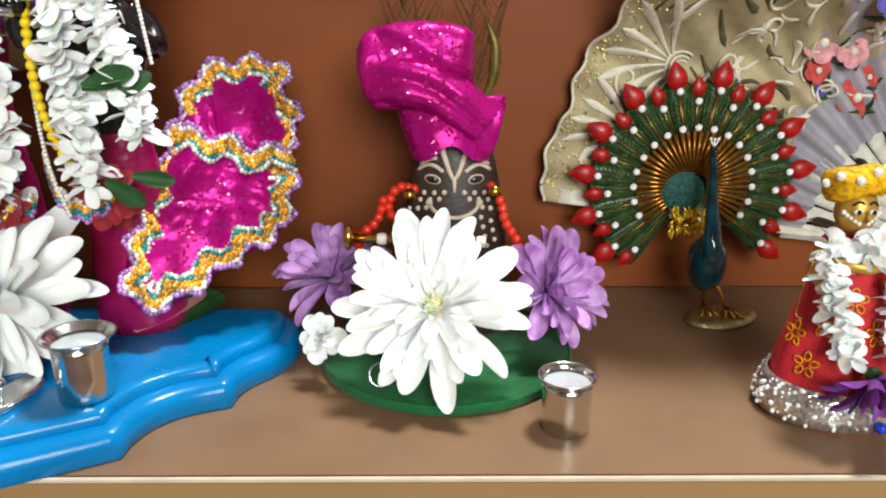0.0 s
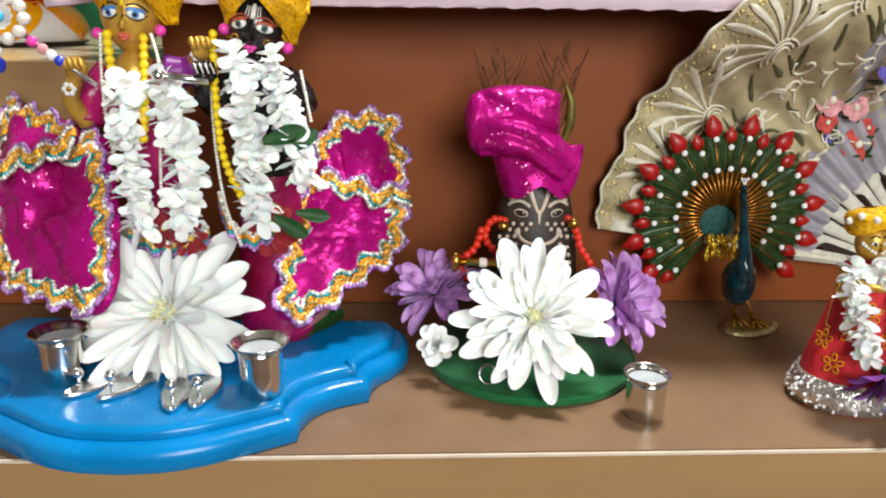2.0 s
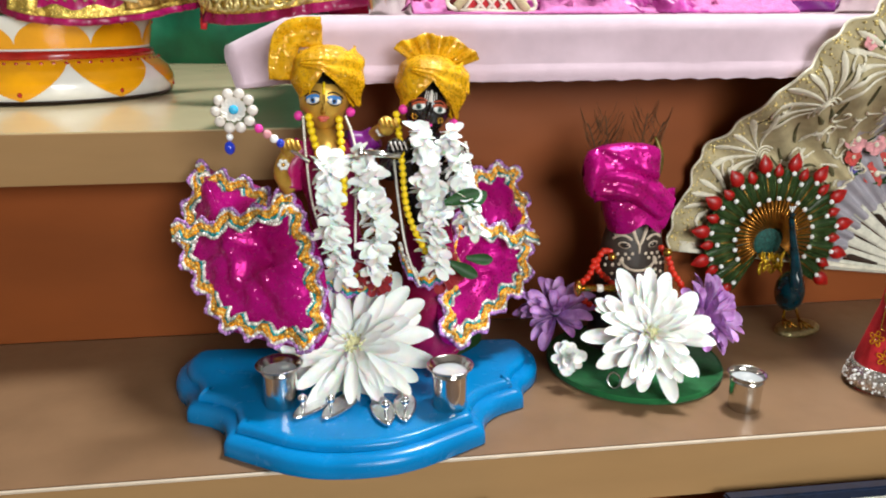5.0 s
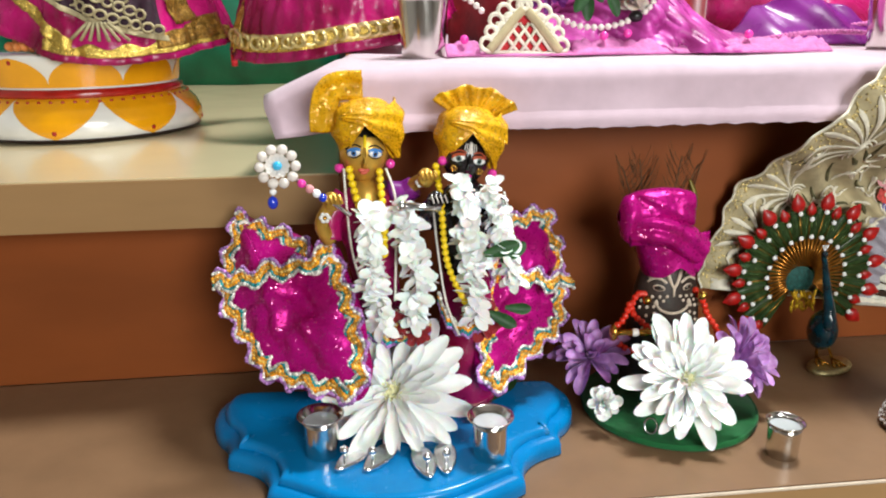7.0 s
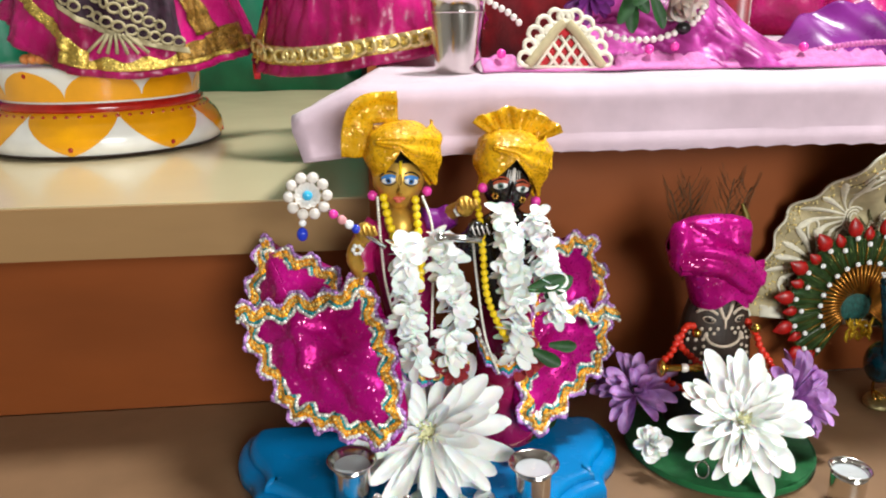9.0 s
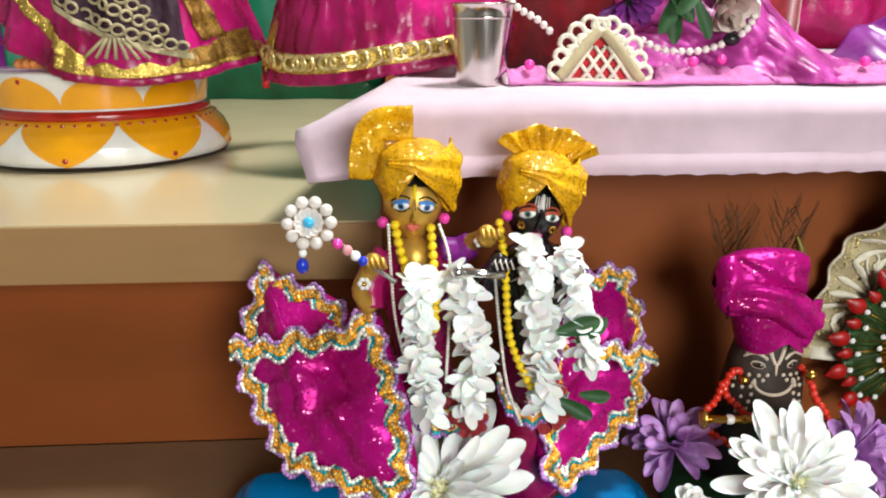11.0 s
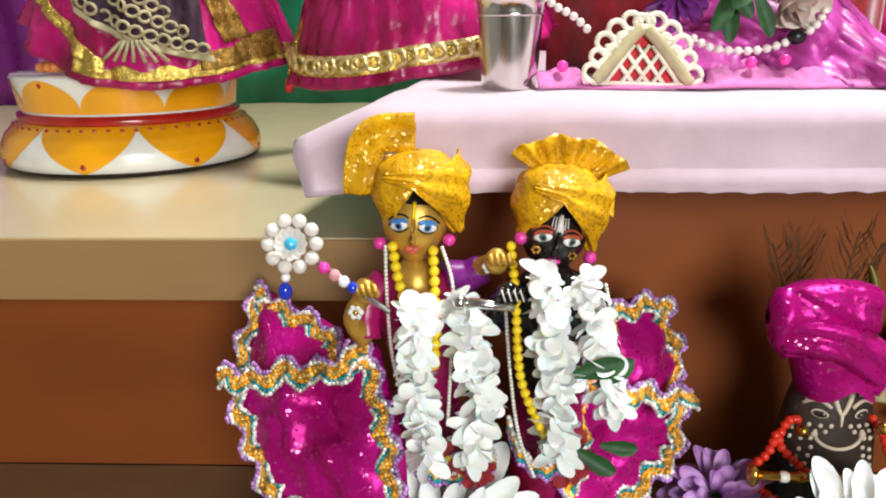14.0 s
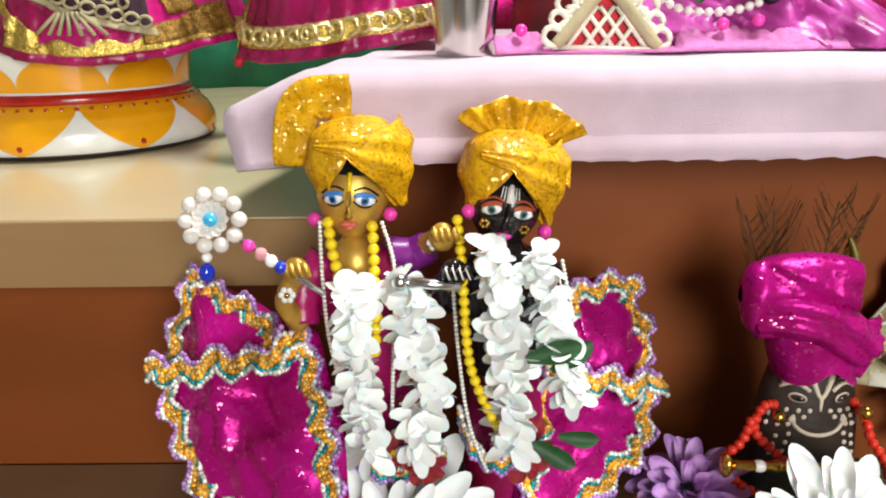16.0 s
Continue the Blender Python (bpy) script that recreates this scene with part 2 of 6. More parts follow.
def lathe(profile, n=40, a0=0.0, a1=2 * math.pi):
    closed = abs(a1 - a0 - 2 * math.pi) < 1e-6
    k = n if closed else n + 1
    vs = [(r * math.cos(a0 + (a1 - a0) * i / n), r * math.sin(a0 + (a1 - a0) * i / n), z) for r, z in profile for i in range(k)]
    fs = []
    for j in range(len(profile) - 1):
        for i in range(n):
            a, b = j * k + i, j * k + (i + 1) % k
            fs.append((a, b, b + k, a + k))
    return vs, fs


def ball(r=1.0, n=10, sx=1, sy=1, sz=1):
    h = max(4, n // 2 + 1)
    prof = [(max(1e-5, math.sin(math.pi * j / h)), -math.cos(math.pi * j / h)) for j in range(h + 1)]
    vs, fs = lathe(prof, n)
    return [(x * r * sx, y * r * sy, z * r * sz) for x, y, z in vs], fs


def grid(fn, nu, nv):
    vs = [fn(i / nu, j / nv) for j in range(nv + 1) for i in range(nu + 1)]
    k = nu + 1
    return [tuple(p) for p in vs], [(j * k + i, j * k + i + 1, (j + 1) * k + i + 1, (j + 1) * k + i) for j in range(nv) for i in range(nu)]


def slab(fn, nu, nv, thick):
    """A sheet with thickness: the grid, the same grid moved by thick along its normals, and a rim."""
    vs, fs = grid(fn, nu, nv)
    P = np.array(vs).reshape(nv + 1, nu + 1, 3)
    du, dv = np.gradient(P, axis=1), np.gradient(P, axis=0)
    nrm = np.cross(du, dv)
    nrm /= np.linalg.norm(nrm, axis=2, keepdims=True) + 1e-12
    Q = (P - nrm * thick).reshape(-1, 3)
    o, k = len(vs), nu + 1
    out = vs + [tuple(q) for q in Q]
    fs = fs + [tuple(reversed([i + o for i in f])) for f in fs]
    rim = [i for i in range(nu + 1)] + [j * k + nu for j in range(1, nv + 1)] + [nv * k + i for i in range(nu - 1, -1, -1)] + [j * k for j in range(nv - 1, 0, -1)]
    for a, b in zip(rim, rim[1:] + rim[:1]):
        fs.append((b, a, a + o, b + o))
    return out, fs


def tube(path, r, n=8, closed=False, taper=None):
    P = [Vector(p) for p in path]
    m = len(P)
    vs, fs = [], []
    up = Vector((0.13, 0.2, 0.97))
    for i, p in enumerate(P):
        a, b = P[(i - 1) % m if closed else max(0, i - 1)], P[(i + 1) % m if closed else min(m - 1, i + 1)]
        d = (b - a).normalized()
        x = d.cross(up)
        x = x.normalized() if x.length > 1e-4 else Vector((1, 0, 0))
        y = d.cross(x)
        rr = r * (taper(i / (m - 1)) if taper else 1)
        for k in range(n):
            t = 2 * math.pi * k / n
            vs.append(tuple(p + x * (rr * math.cos(t)) + y * (rr * math.sin(t))))
    for i in range(m if closed else m - 1):
        for k in range(n):
            a, b = i * n + k, i * n + (k + 1) % n
            c, d = ((i + 1) % m) * n + k, ((i + 1) % m) * n + (k + 1) % n
            fs.append((a, b, d, c))
    if not closed:
        fs += [tuple(range(n - 1, -1, -1)), tuple((m - 1) * n + k for k in range(n))]
    return vs, fs


def smooth_path(pts, per=8, closed=False):
    """Catmull-Rom through the points."""
    P = [Vector(p) for p in pts]
    m = len(P)
    out = []
    for i in range(m if closed else m - 1):
        p = [P[(i + k) % m] if closed else P[min(m - 1, max(0, i + k))] for k in (-1, 0, 1, 2)]
        for s in range(per):
            t = s / per
            out.append(0.5 * (2 * p[1] + (p[2] - p[0]) * t + (2 * p[0] - 5 * p[1] + 4 * p[2] - p[3]) * t * t + (3 * p[1] - p[0] - 3 * p[2] + p[3]) * t ** 3))
    if not closed:
        out.append(P[-1])
    return out


def box(x0, x1, y0, y1, z0, z1, bev=0.002):
    bm = bmesh.new()
    bmesh.ops.create_cube(bm, size=1, matrix=Matrix.LocRotScale(((x0 + x1) / 2, (y0 + y1) / 2, (z0 + z1) / 2), None, (x1 - x0, y1 - y0, z1 - z0)))
    if bev:
        bmesh.ops.bevel(bm, geom=bm.edges[:], offset=bev, segments=2, affect="EDGES")
    r = [tuple(v.co) for v in bm.verts], [tuple(v.index for v in f.verts) for f in bm.faces]
    bm.free()
    return r


def prism(outline, levels, soft=0):
    """Rings of an outline, each level (inset towards the middle in metres, z), closed at both ends."""
    O = [Vector((x, y, 0)) for x, y in outline]
    m = len(O)
    mid = sum(O, Vector()) / m
    nor = []
    for i in range(m):
        d = (O[(i + 1) % m] - O[i - 1]).normalized()
        nor.append(Vector((-d.y, d.x, 0)))
    for _ in range(soft):
        nor = [(nor[i - 1] + nor[i] + nor[(i + 1) % m]).normalized() for i in range(m)]
    vs, fs = [], []
    for inset, z in levels:
        vs += [(p.x + q.x * inset, p.y + q.y * inset, z) for p, q in zip(O, nor)]
    for j in range(len(levels) - 1):
        for i in range(m):
            a, b = j * m + i, j * m + (i + 1) % m
            fs.append((a, b, b + m, a + m))
    for j, up in ((0, False), (len(levels) - 1, True)):
        z = levels[j][1]
        c0, ring = len(vs), []
        for i in range(m):
            p = Vector(vs[j * m + i])
            vs.append(tuple(p))
        gap = 0.93 * levels[j][0]
        t = tuple(c0 + i for i in range(m) if gap <= 0.002 or min((Vector((vs[c0 + i][0], vs[c0 + i][1], 0)) - q).length for q in O) >= gap)
        fs.append(t if up else t[::-1])
    return vs, fs


def petal(L, W, cup=0.25, curl=0.2, tip=0.5, nu=4, nv=8, notch=0.0):
    """A petal along +Y from the origin, opening towards +Z, with a blunt round tip."""
    def fn(u, v):
        v = math.sin(v * math.pi / 2) ** 0.9
        w = W * (0.3 + 0.7 * min(1, v / 0.62) ** 0.8) * max(0.0, 1 - max(0, (v - tip) / (1.0 - tip)) ** 2.6) ** 0.5
        w = max(w, W * 0.06)
        x = (u - 0.5) * w
        return x, L * v, L * curl * v * v * (1.6 - 0.8 * v) + cup * (2 * x / max(W, 1e-6)) ** 2 * W * 0.5
    return grid(fn, nu, nv)


def axis_pose(loc, normal, spin=0.0):
    """A pose whose +Z is the normal."""
    q = Vector(normal).to_track_quat("Z", "Y")
    return Matrix.Translation(loc) @ q.to_matrix().to_4x4() @ pose(0, 0, 0, 0, 0, spin)


# ---- structure ----
def structure(name, vf, m, label="", category="", smooth=False):
    a = Acc().add(vf)
    ob = a.ob(name, m, smooth=smooth)
    return tagged(ob, label, category, "", "structure")


structure("floor", box(-1.8, 1.8, -2.0, 1.55, -0.82, -0.8, 0), CARPET, "dark brown carpet floor of the room", "floor")
structure("ceiling", box(-1.8, 1.8, -2.0, 1.55, 1.9, 1.92, 0), WALL, "plain off-white painted ceiling", "ceiling")
structure("wall_north", box(-1.8, 1.8, 1.45, 1.55, -0.8, 1.9, 0), WALL, "plain off-white wall behind the altar", "wall")
structure("wall_south", box(-1.8, 1.8, -2.1, -2.0, -0.8, 1.9, 0), WALL, "plain off-white wall facing the altar", "wall")
structure("wall_west", box(-1.9, -1.8, -2.0, 1.55, -0.8, 1.9, 0), WALL, "plain off-white side wall", "wall")
structure("wall_east", box(1.8, 1.9, -2.0, 1.55, -0.8, 1.9, 0), WALL, "plain off-white side wall", "wall")
ledge = structure("altar_ledge", box(-1.78, 1.3, 0.288, 0.5285, -0.046, 0.0, 0.0015), TAN, "tan laminate altar step with a pale front edge", "altar step")
# Thin strip of paler colour along the top of the front edge.
Acc().add(box(-1.78, 1.3, 0.2852, 0.2876, -0.0012, 0.0006, 0.0003)).ob("edge_strip", PALE_EDGE, ledge, "thin pale edge strip", smooth=False)
Acc().add(box(-1.78, 1.3, 0.2856, 0.289, -0.045, -0.0014, 0.0004)).ob("fascia", TAN_EDGE, ledge, "", smooth=False)
structure("riser_lower", box(-1.78, 1.3, 0.345, 0.36, -0.26, -0.047, 0), BROWN, "dark brown panel below the altar step", "altar riser")
structure("lower_step", box(-1.78, 1.3, 0.02, 0.36, -0.31, -0.26, 0.001), TAN, "lower tan step of the altar", "altar step")
structure("lower_front", box(-1.78, 1.3, 0.06, 0.08, -0.8, -0.31, 0), BROWN, "dark brown front panel under the altar", "altar riser")
structure("riser_upper", box(-0.2785, 1.3, 0.529, 0.545, 0.0, 0.2615, 0), BROWN, "dark brown panel behind the altar step", "altar riser")
structure("riser_west", box(-1.78, -0.2785, 0.529, 0.545, 0.0, 0.1627, 0), BROWN, "dark brown panel under the cream shelf", "altar riser")
structure("board_side", box(-0.2785, -0.2635, 0.545, 1.37, 0.0, 0.2615, 0), BROWN, "dark brown side panel under the raised board", "altar riser")
us = structure("upper_shelf", box(-1.78, -0.2785, 0.479, 1.37, 0.1627, 0.206, 0.0015), CREAM, "glossy cream laminate upper shelf with a tan front", "shelf")
Acc().add(box(-1.78, -0.2785, 0.4762, 0.4788, 0.1627, 0.2052, 0.0005)).ob("fascia", TAN_EDGE, us, "matt tan edging", smooth=False)
structure("raised_board", box(-0.235, 1.3, 0.462, 1.37, 0.262, 0.2885, 0.003), BROWN, "raised altar board under a pale pink cloth", "shelf")

# Pale pink cloth over the board: it falls over the front edge and ends in a hem.
cloth = empty("altar_cloth", pose(0, 0, 0.29), "pale pink fleece cloth draped over the raised altar board", "cloth")


def cloth_fn(u, v):
    x = -0.333 + 1.6 * u
    wave = 0.0022 * math.sin(x * 31) + 0.0014 * math.sin(x * 73 + 1)
    s = v * 0.92
    past = max(0.0, -0.287 - x)
    if s < 0.043:
        t = s / 0.043
        y, z = 0.4535 - 0.008 * (1 - t) ** 2 + wave * (1 - t), -0.0445 + 0.041 * t
        z += 0.0008 * math.sin(x * 12) * (1 - t) - past * (0.10 + 0.38 * t)
        y -= past * 0.10 * (1 - t)
    else:
        t = min(1, (s - 0.043) / 0.009)
        y, z = 0.4535 + 0.002 * t * t + (s - 0.043) * 0.97, -0.0035 + 0.0075 * (1 - (1 - t) ** 2)
        z += 0.0008 * math.sin(x * 40 + y * 60) - past * 0.48
    x += 0.008 * min(1.0, past / 0.03) * (1 - min(1.0, s / 0.043))
    x += max(0.0, y - 0.462) * 0.15 * max(0.0, 1 - (x + 0.333) / 0.3)
    return x, y, z


Acc().add(slab(cloth_fn, 170, 180, -0.0018)).ob("drape", PINK_FLEECE, cloth)
Acc().add(grid(lambda u, v: (-0.285 + 1.545 * u, 0.4445 + 0.0022 * math.sin((-0.285 + 1.545 * u) * 31) * 0.8 + 0.004 * v - 0.0012 - 0.0016 * math.sin(v * math.pi), -0.0447 + 0.0135 * v + 0.0009 * math.sin(u * 420) * (1 - v)), 200, 4)).ob("hem", PINK_FLEECE, cloth, "stitched fleece hem")

# Curtains behind the upper shelf.


def curtain(name, x0, x1, y, z0, z1, m, label, folds):
    a = Acc().add(slab(lambda u, v: (x0 + (x1 - x0) * u, y + 0.012 * math.sin(u * folds * 2 * math.pi + v) + 0.006 * math.sin(u * folds * 5.3), z0 + (z1 - z0) * v), 90, 8, 0.0015))
    return tagged(a.ob(name, m), label, "curtain")


curtain("green_curtain", -0.95, -0.29, 1.345, 0.2065, 0.80, GREEN_CLOTH, "dark green satin backdrop hanging behind the shelf", 4)
curtain("purple_curtain", -1.7, -0.93, 1.31, 0.2065, 0.80, PURPLE_SATIN, "shiny purple satin curtain hanging to the shelf", 6)
curtain("magenta_curtain", -0.27, 1.2, 1.33, 0.296, 0.80, MAGENTA_SATIN, "deep magenta satin backdrop behind the cloths", 10)


# ---- plaque with its things ----
half = smooth_path([(0, 0.2705, 0), (0.024, 0.2725, 0), (0.046, 0.2795, 0), (0.068, 0.2915, 0), (0.0925, 0.306, 0)], 5) + smooth_path([(0.0925, 0.317, 0), (0.098, 0.333, 0), (0.110, 0.345, 0), (0.1295, 0.3545, 0)], 5) + smooth_path([(0.130, 0.365, 0), (0.1345, 0.377, 0), (0.144, 0.390, 0), (0.151, 0.408, 0), (0.151, 0.430, 0), (0.143, 0.446, 0), (0.126, 0.4515, 0), (0.09, 0.4505, 0)], 5)
right = [(p.x, p.y) for p in half]
outline = right + [(-x, y) for x, y in reversed(right[1:])]
plaque = empty("wooden_plaque", pose(-0.2405, 0, 0) @ pose(0, 0.36, 0, 0, 0, -2.4) @ pose(0, -0.36, 0), "glossy bright blue painted wooden plaque with scalloped moulded edges", "plaque")
Acc().add(prism(outline, [(0.001, 0.0), (-0.0005, 0.0015), (0.0, 0.0095), (0.0014, 0.0125), (0.0042, 0.0145), (0.0075, 0.0152), (0.0105, 0.0156)], soft=4)).ob("moulded_edge", BLUE, plaque)
Acc().add(prism(outline, [(0.0096, 0.0157), (0.0098, 0.0188), (0.0108, 0.0206), (0.0128, 0.0217), (0.0155, 0.02195), (0.0168, 0.022), (0.0176, 0.022)], soft=4)).ob("top_board", BLUE, plaque)
PLQ = 0.0222


def steel_cup(loc, r, h, label, group="small cups", m=STEEL, lip=0.74):
    o = empty("steel_cup", pose(*loc), label, "cup", group)
    b = r * lip
    Acc().add(lathe([(0.0005, 0.0), (b * 0.94, 0.0), (b * 0.98, 0.001), (b * 0.99, h * 0.4), (b * 1.02, h * 0.78), (b * 1.06, h * 0.87), (b * 1.0, h * 0.87), (b * 0.95, h * 0.4), (b * 0.92, 0.0025), (0.0005, 0.002)], 40)).ob("body", m, o)
    Acc().add(lathe([(b * 1.03, h * 0.86), (r * 0.86, h * 0.915), (r * 0.95, h * 0.95), (r, h * 0.975), (r * 1.01, h * 0.99), (r * 0.985, h), (r * 0.93, h * 0.985), (r * 0.84, h * 0.945), (b * 0.98, h * 0.885)], 40)).ob("rim", m, o)
    Acc().add(lathe([(0.0004, h * 0.84), (b * 0.98, h * 0.84)], 32)).ob("water", WATER_SHEEN, o, "water with its bright sheen put into a milky colour")
    return o


steel_cup((-0.2965, 0.3415, PLQ), 0.0172, 0.033, "small shiny steel water cup standing on the blue plaque")
steel_cup((-0.1730, 0.3235, PLQ), 0.0172, 0.033, "small shiny steel water cup standing on the blue plaque")
steel_cup((0.0625, 0.3290, 0.0), 0.0147, 0.030, "small steel water cup standing on the tan step", lip=0.83)


def tumbler(loc, label):
    o = empty("steel_tumbler", pose(*loc), label, "tumbler", "steel tumblers")
    Acc().add(lathe([(0.0005, 0.0), (0.0172, 0.0), (0.0182, 0.0012), (0.0185, 0.004), (0.0218, 0.052), (0.0222, 0.0562), (0.0232, 0.0578), (0.0236, 0.0585), (0.0230, 0.0592), (0.0216, 0.0575), (0.0208, 0.052), (0.0176, 0.004), (0.0005, 0.003)], 56), Matrix.Diagonal((1.08, 1.08, 1.06, 1))).ob("body", STEEL, o)
    Acc().add(lathe([(0.0213, 0.0475), (0.0219, 0.0482), (0.0221, 0.0495), (0.0216, 0.05)], 56), Matrix.Diagonal((1.08, 1.08, 1.06, 1))).ob("rolled_band", STEEL, o)
    return o


tumbler((-0.197, 0.562, 0.2955), "plain brushed steel tumbler standing on the pale pink cloth")
tumbler((0.285, 0.585, 0.2955), "plain brushed steel tumbler at the far end of the cloth")


def sandal(loc, spin, group):
    o = empty("toy_sandal", pose(*loc, 0, 0, spin), "tiny silver toe-knob sandal lying on the blue plaque", "sandal", group)
    out = [(0.0084 * math.sin(t) * (1 + 0.25 * math.cos(t)), 0.0195 * math.cos(t)) for t in [2 * math.pi * i / 28 for i in range(28)]]
    Acc().add(prism(out[::-1], [(0.001, 0), (0, 0.001), (0, 0.003), (0.0012, 0.004)])).ob("sole", SILVER, o)
    Acc().add(tube([(0, -0.0095, 0.003), (0, -0.0095, 0.0115)], 0.0011, 8)).ob("post", SILVER, o)
    Acc().add(ball(0.0034, 12), pose(0, -0.0095, 0.0132)).ob("knob", SILVER, o)
    return o


for sx, sy, sp in ((-0.274, 0.330, -38), (-0.2545, 0.327, -34), (-0.2225, 0.3165, 8), (-0.2065, 0.320, -4)):
    sandal((sx, sy, PLQ), sp, "toy sandals on the plaque")

# ---- loose flowers ----


def big_flower(loc, normal, R, label, m=PETAL, core=PETAL_CORE, layers=((13, 1.02, 2, 0.1), (15, 0.96, 12, 0.14), (15, 0.84, 22, 0.2), (14, 0.70, 33, 0.2), (13, 0.54, 45, 0.28), (10, 0.38, 58, 0.3), (8, 0.25, 72, 0.3)), W=0.25, seed=1, spin=0, name="chrysanthemum", category="flower", group="loose flowers"):
    rnd = random.Random(seed)
    o = empty(name, axis_pose(loc, normal, spin), label, category, group)
    meshes = [Acc().add(petal(R, R * W * w, c, k, 0.62, 4, 8)).mesh("petal", m) for w, c, k in ((1.0, 0.6, 0.10), (0.88, 0.8, 0.18), (1.12, 0.5, 0.02), (0.95, 0.9, -0.08))]
    for n, s, elev, curl in layers:
        off = rnd.random() * 360
        for i in range(n):
            ob = new("petal", rnd.choice(meshes))
            ob.parent = o
            a = off + 360 * i / n + rnd.uniform(-9, 9)
            sc = s * rnd.uniform(0.82, 1.03)
            ob.matrix_local = pose(0, 0, R * 0.02 * elev / 15, 0, 0, a) @ pose(0, R * 0.05, 0, elev + rnd.uniform(-10, 10), rnd.uniform(-20, 20), 0) @ Matrix.Diagonal((sc * rnd.uniform(0.85, 1.1), sc, sc, 1))
    acc = Acc().add(ball(R * 0.11, 14, 1, 1, 0.7), pose(0, 0, R * 0.1))
    for i in range(26):
        a, q = i * 2.4, math.sqrt(i / 26) * R * 0.12
        acc.add(tube([(q * math.cos(a), q * math.sin(a), R * 0.1), (q * 1.25 * math.cos(a), q * 1.25 * math.sin(a), R * 0.22)], R * 0.014, 5))
    acc.ob("core", core, o, "pale yellow centre")["kind"] = "stuff"
    Acc().add(lathe([(0.0005, -R * 0.20), (R * 0.08, -R * 0.18), (R * 0.16, -R * 0.06), (R * 0.12, 0.0)], 16)).ob("calyx", LEAF, o, "green calyx")
    return o


big_flower((-0.2415, 0.374, 0.052), (-0.08, -0.84, 0.54), 0.066, "large white chrysanthemum with yellow centre leaning on the plaque", seed=4)
big_flower((-0.003, 0.370, 0.0485), (-0.06, -0.80, 0.60), 0.0540, "large white chrysanthemum lying before the dark stone figure", seed=9, W=0.27)


def string_beads(path, r, step, n=8):
    """Beads set along a path."""
    P = [Vector(p) for p in path]
    acc, left = [], 0.0
    for a, b in zip(P, P[1:]):
        d = (b - a).length
        while left <= d and d > 0:
            acc.append(a + (b - a) * (left / d))
            left += step
        left -= d
    vf = ball(r, n)
    out = Acc()
    for p in acc:
        out.add(vf, Matrix.Translation(p))
    return out


def bead_parts(path, r, step, m_, parent, n=10):
    """A string whose beads are parts of their own, on a thread."""
    P = [Vector(p) for p in path]
    me = Acc().add(ball(r, n)).mesh("bead", m_)
    left = 0.0
    for a, b in zip(P, P[1:]):
        d = (b - a).length
        while left <= d and d > 0:
            ob = new("bead", me)
            ob.parent, ob.matrix_local = parent, Matrix.Translation(a + (b - a) * (left / d) - parent.matrix_world.translation)
            left += step
        left -= d
    Acc().add(tube([p - parent.matrix_world.translation for p in P], r * 0.2, 5)).ob("thread", BRAID_WHITE, parent)


# ---- dark stone figure on its velvet mat ----
disc = empty("velvet_mat", pose(0.003, 0.414, 0), "round dark green velvet mat lying on the tan step", "mat")
Acc().add(lathe([(0.0005, 0), (0.0735, 0), (0.0755, 0.001), (0.076, 0.003), (0.0752, 0.005), (0.0735, 0.006), (0.0005, 0.006)], 64)).ob("pad", VELVET, disc)
Acc().add(lathe([(0.0738, 0.0058), (0.0748, 0.0068), (0.0758, 0.0055), (0.0755, 0.004)], 64)).ob("piped_edge", VELVET, disc)

fig = Acc()
SX, SY = 0.008, 0.449
STONE_Z, STONE_W = (0.006, 0.05, 0.085, 0.105, 0.122, 0.133, 0.138), (0.037, 0.034, 0.0310, 0.0272, 0.0230, 0.014, 0.0004)


def stone_fn(u, v):
    a = 2 * math.pi * u
    z = 0.006 + 0.132 * v
    w = float(np.interp(z, STONE_Z, STONE_W))
    return SX + w * math.cos(a), SY + w * 0.66 * math.sin(a), z


fig.add(grid(stone_fn, 36, 28), k=0)


def on_stone(x, z, out=0.0002):
    w = float(np.interp(z, STONE_Z, STONE_W))
    x *= 1.2
    return SX + x, SY - 0.66 * math.sqrt(max(1e-6, w * w - x * x)) - out, z


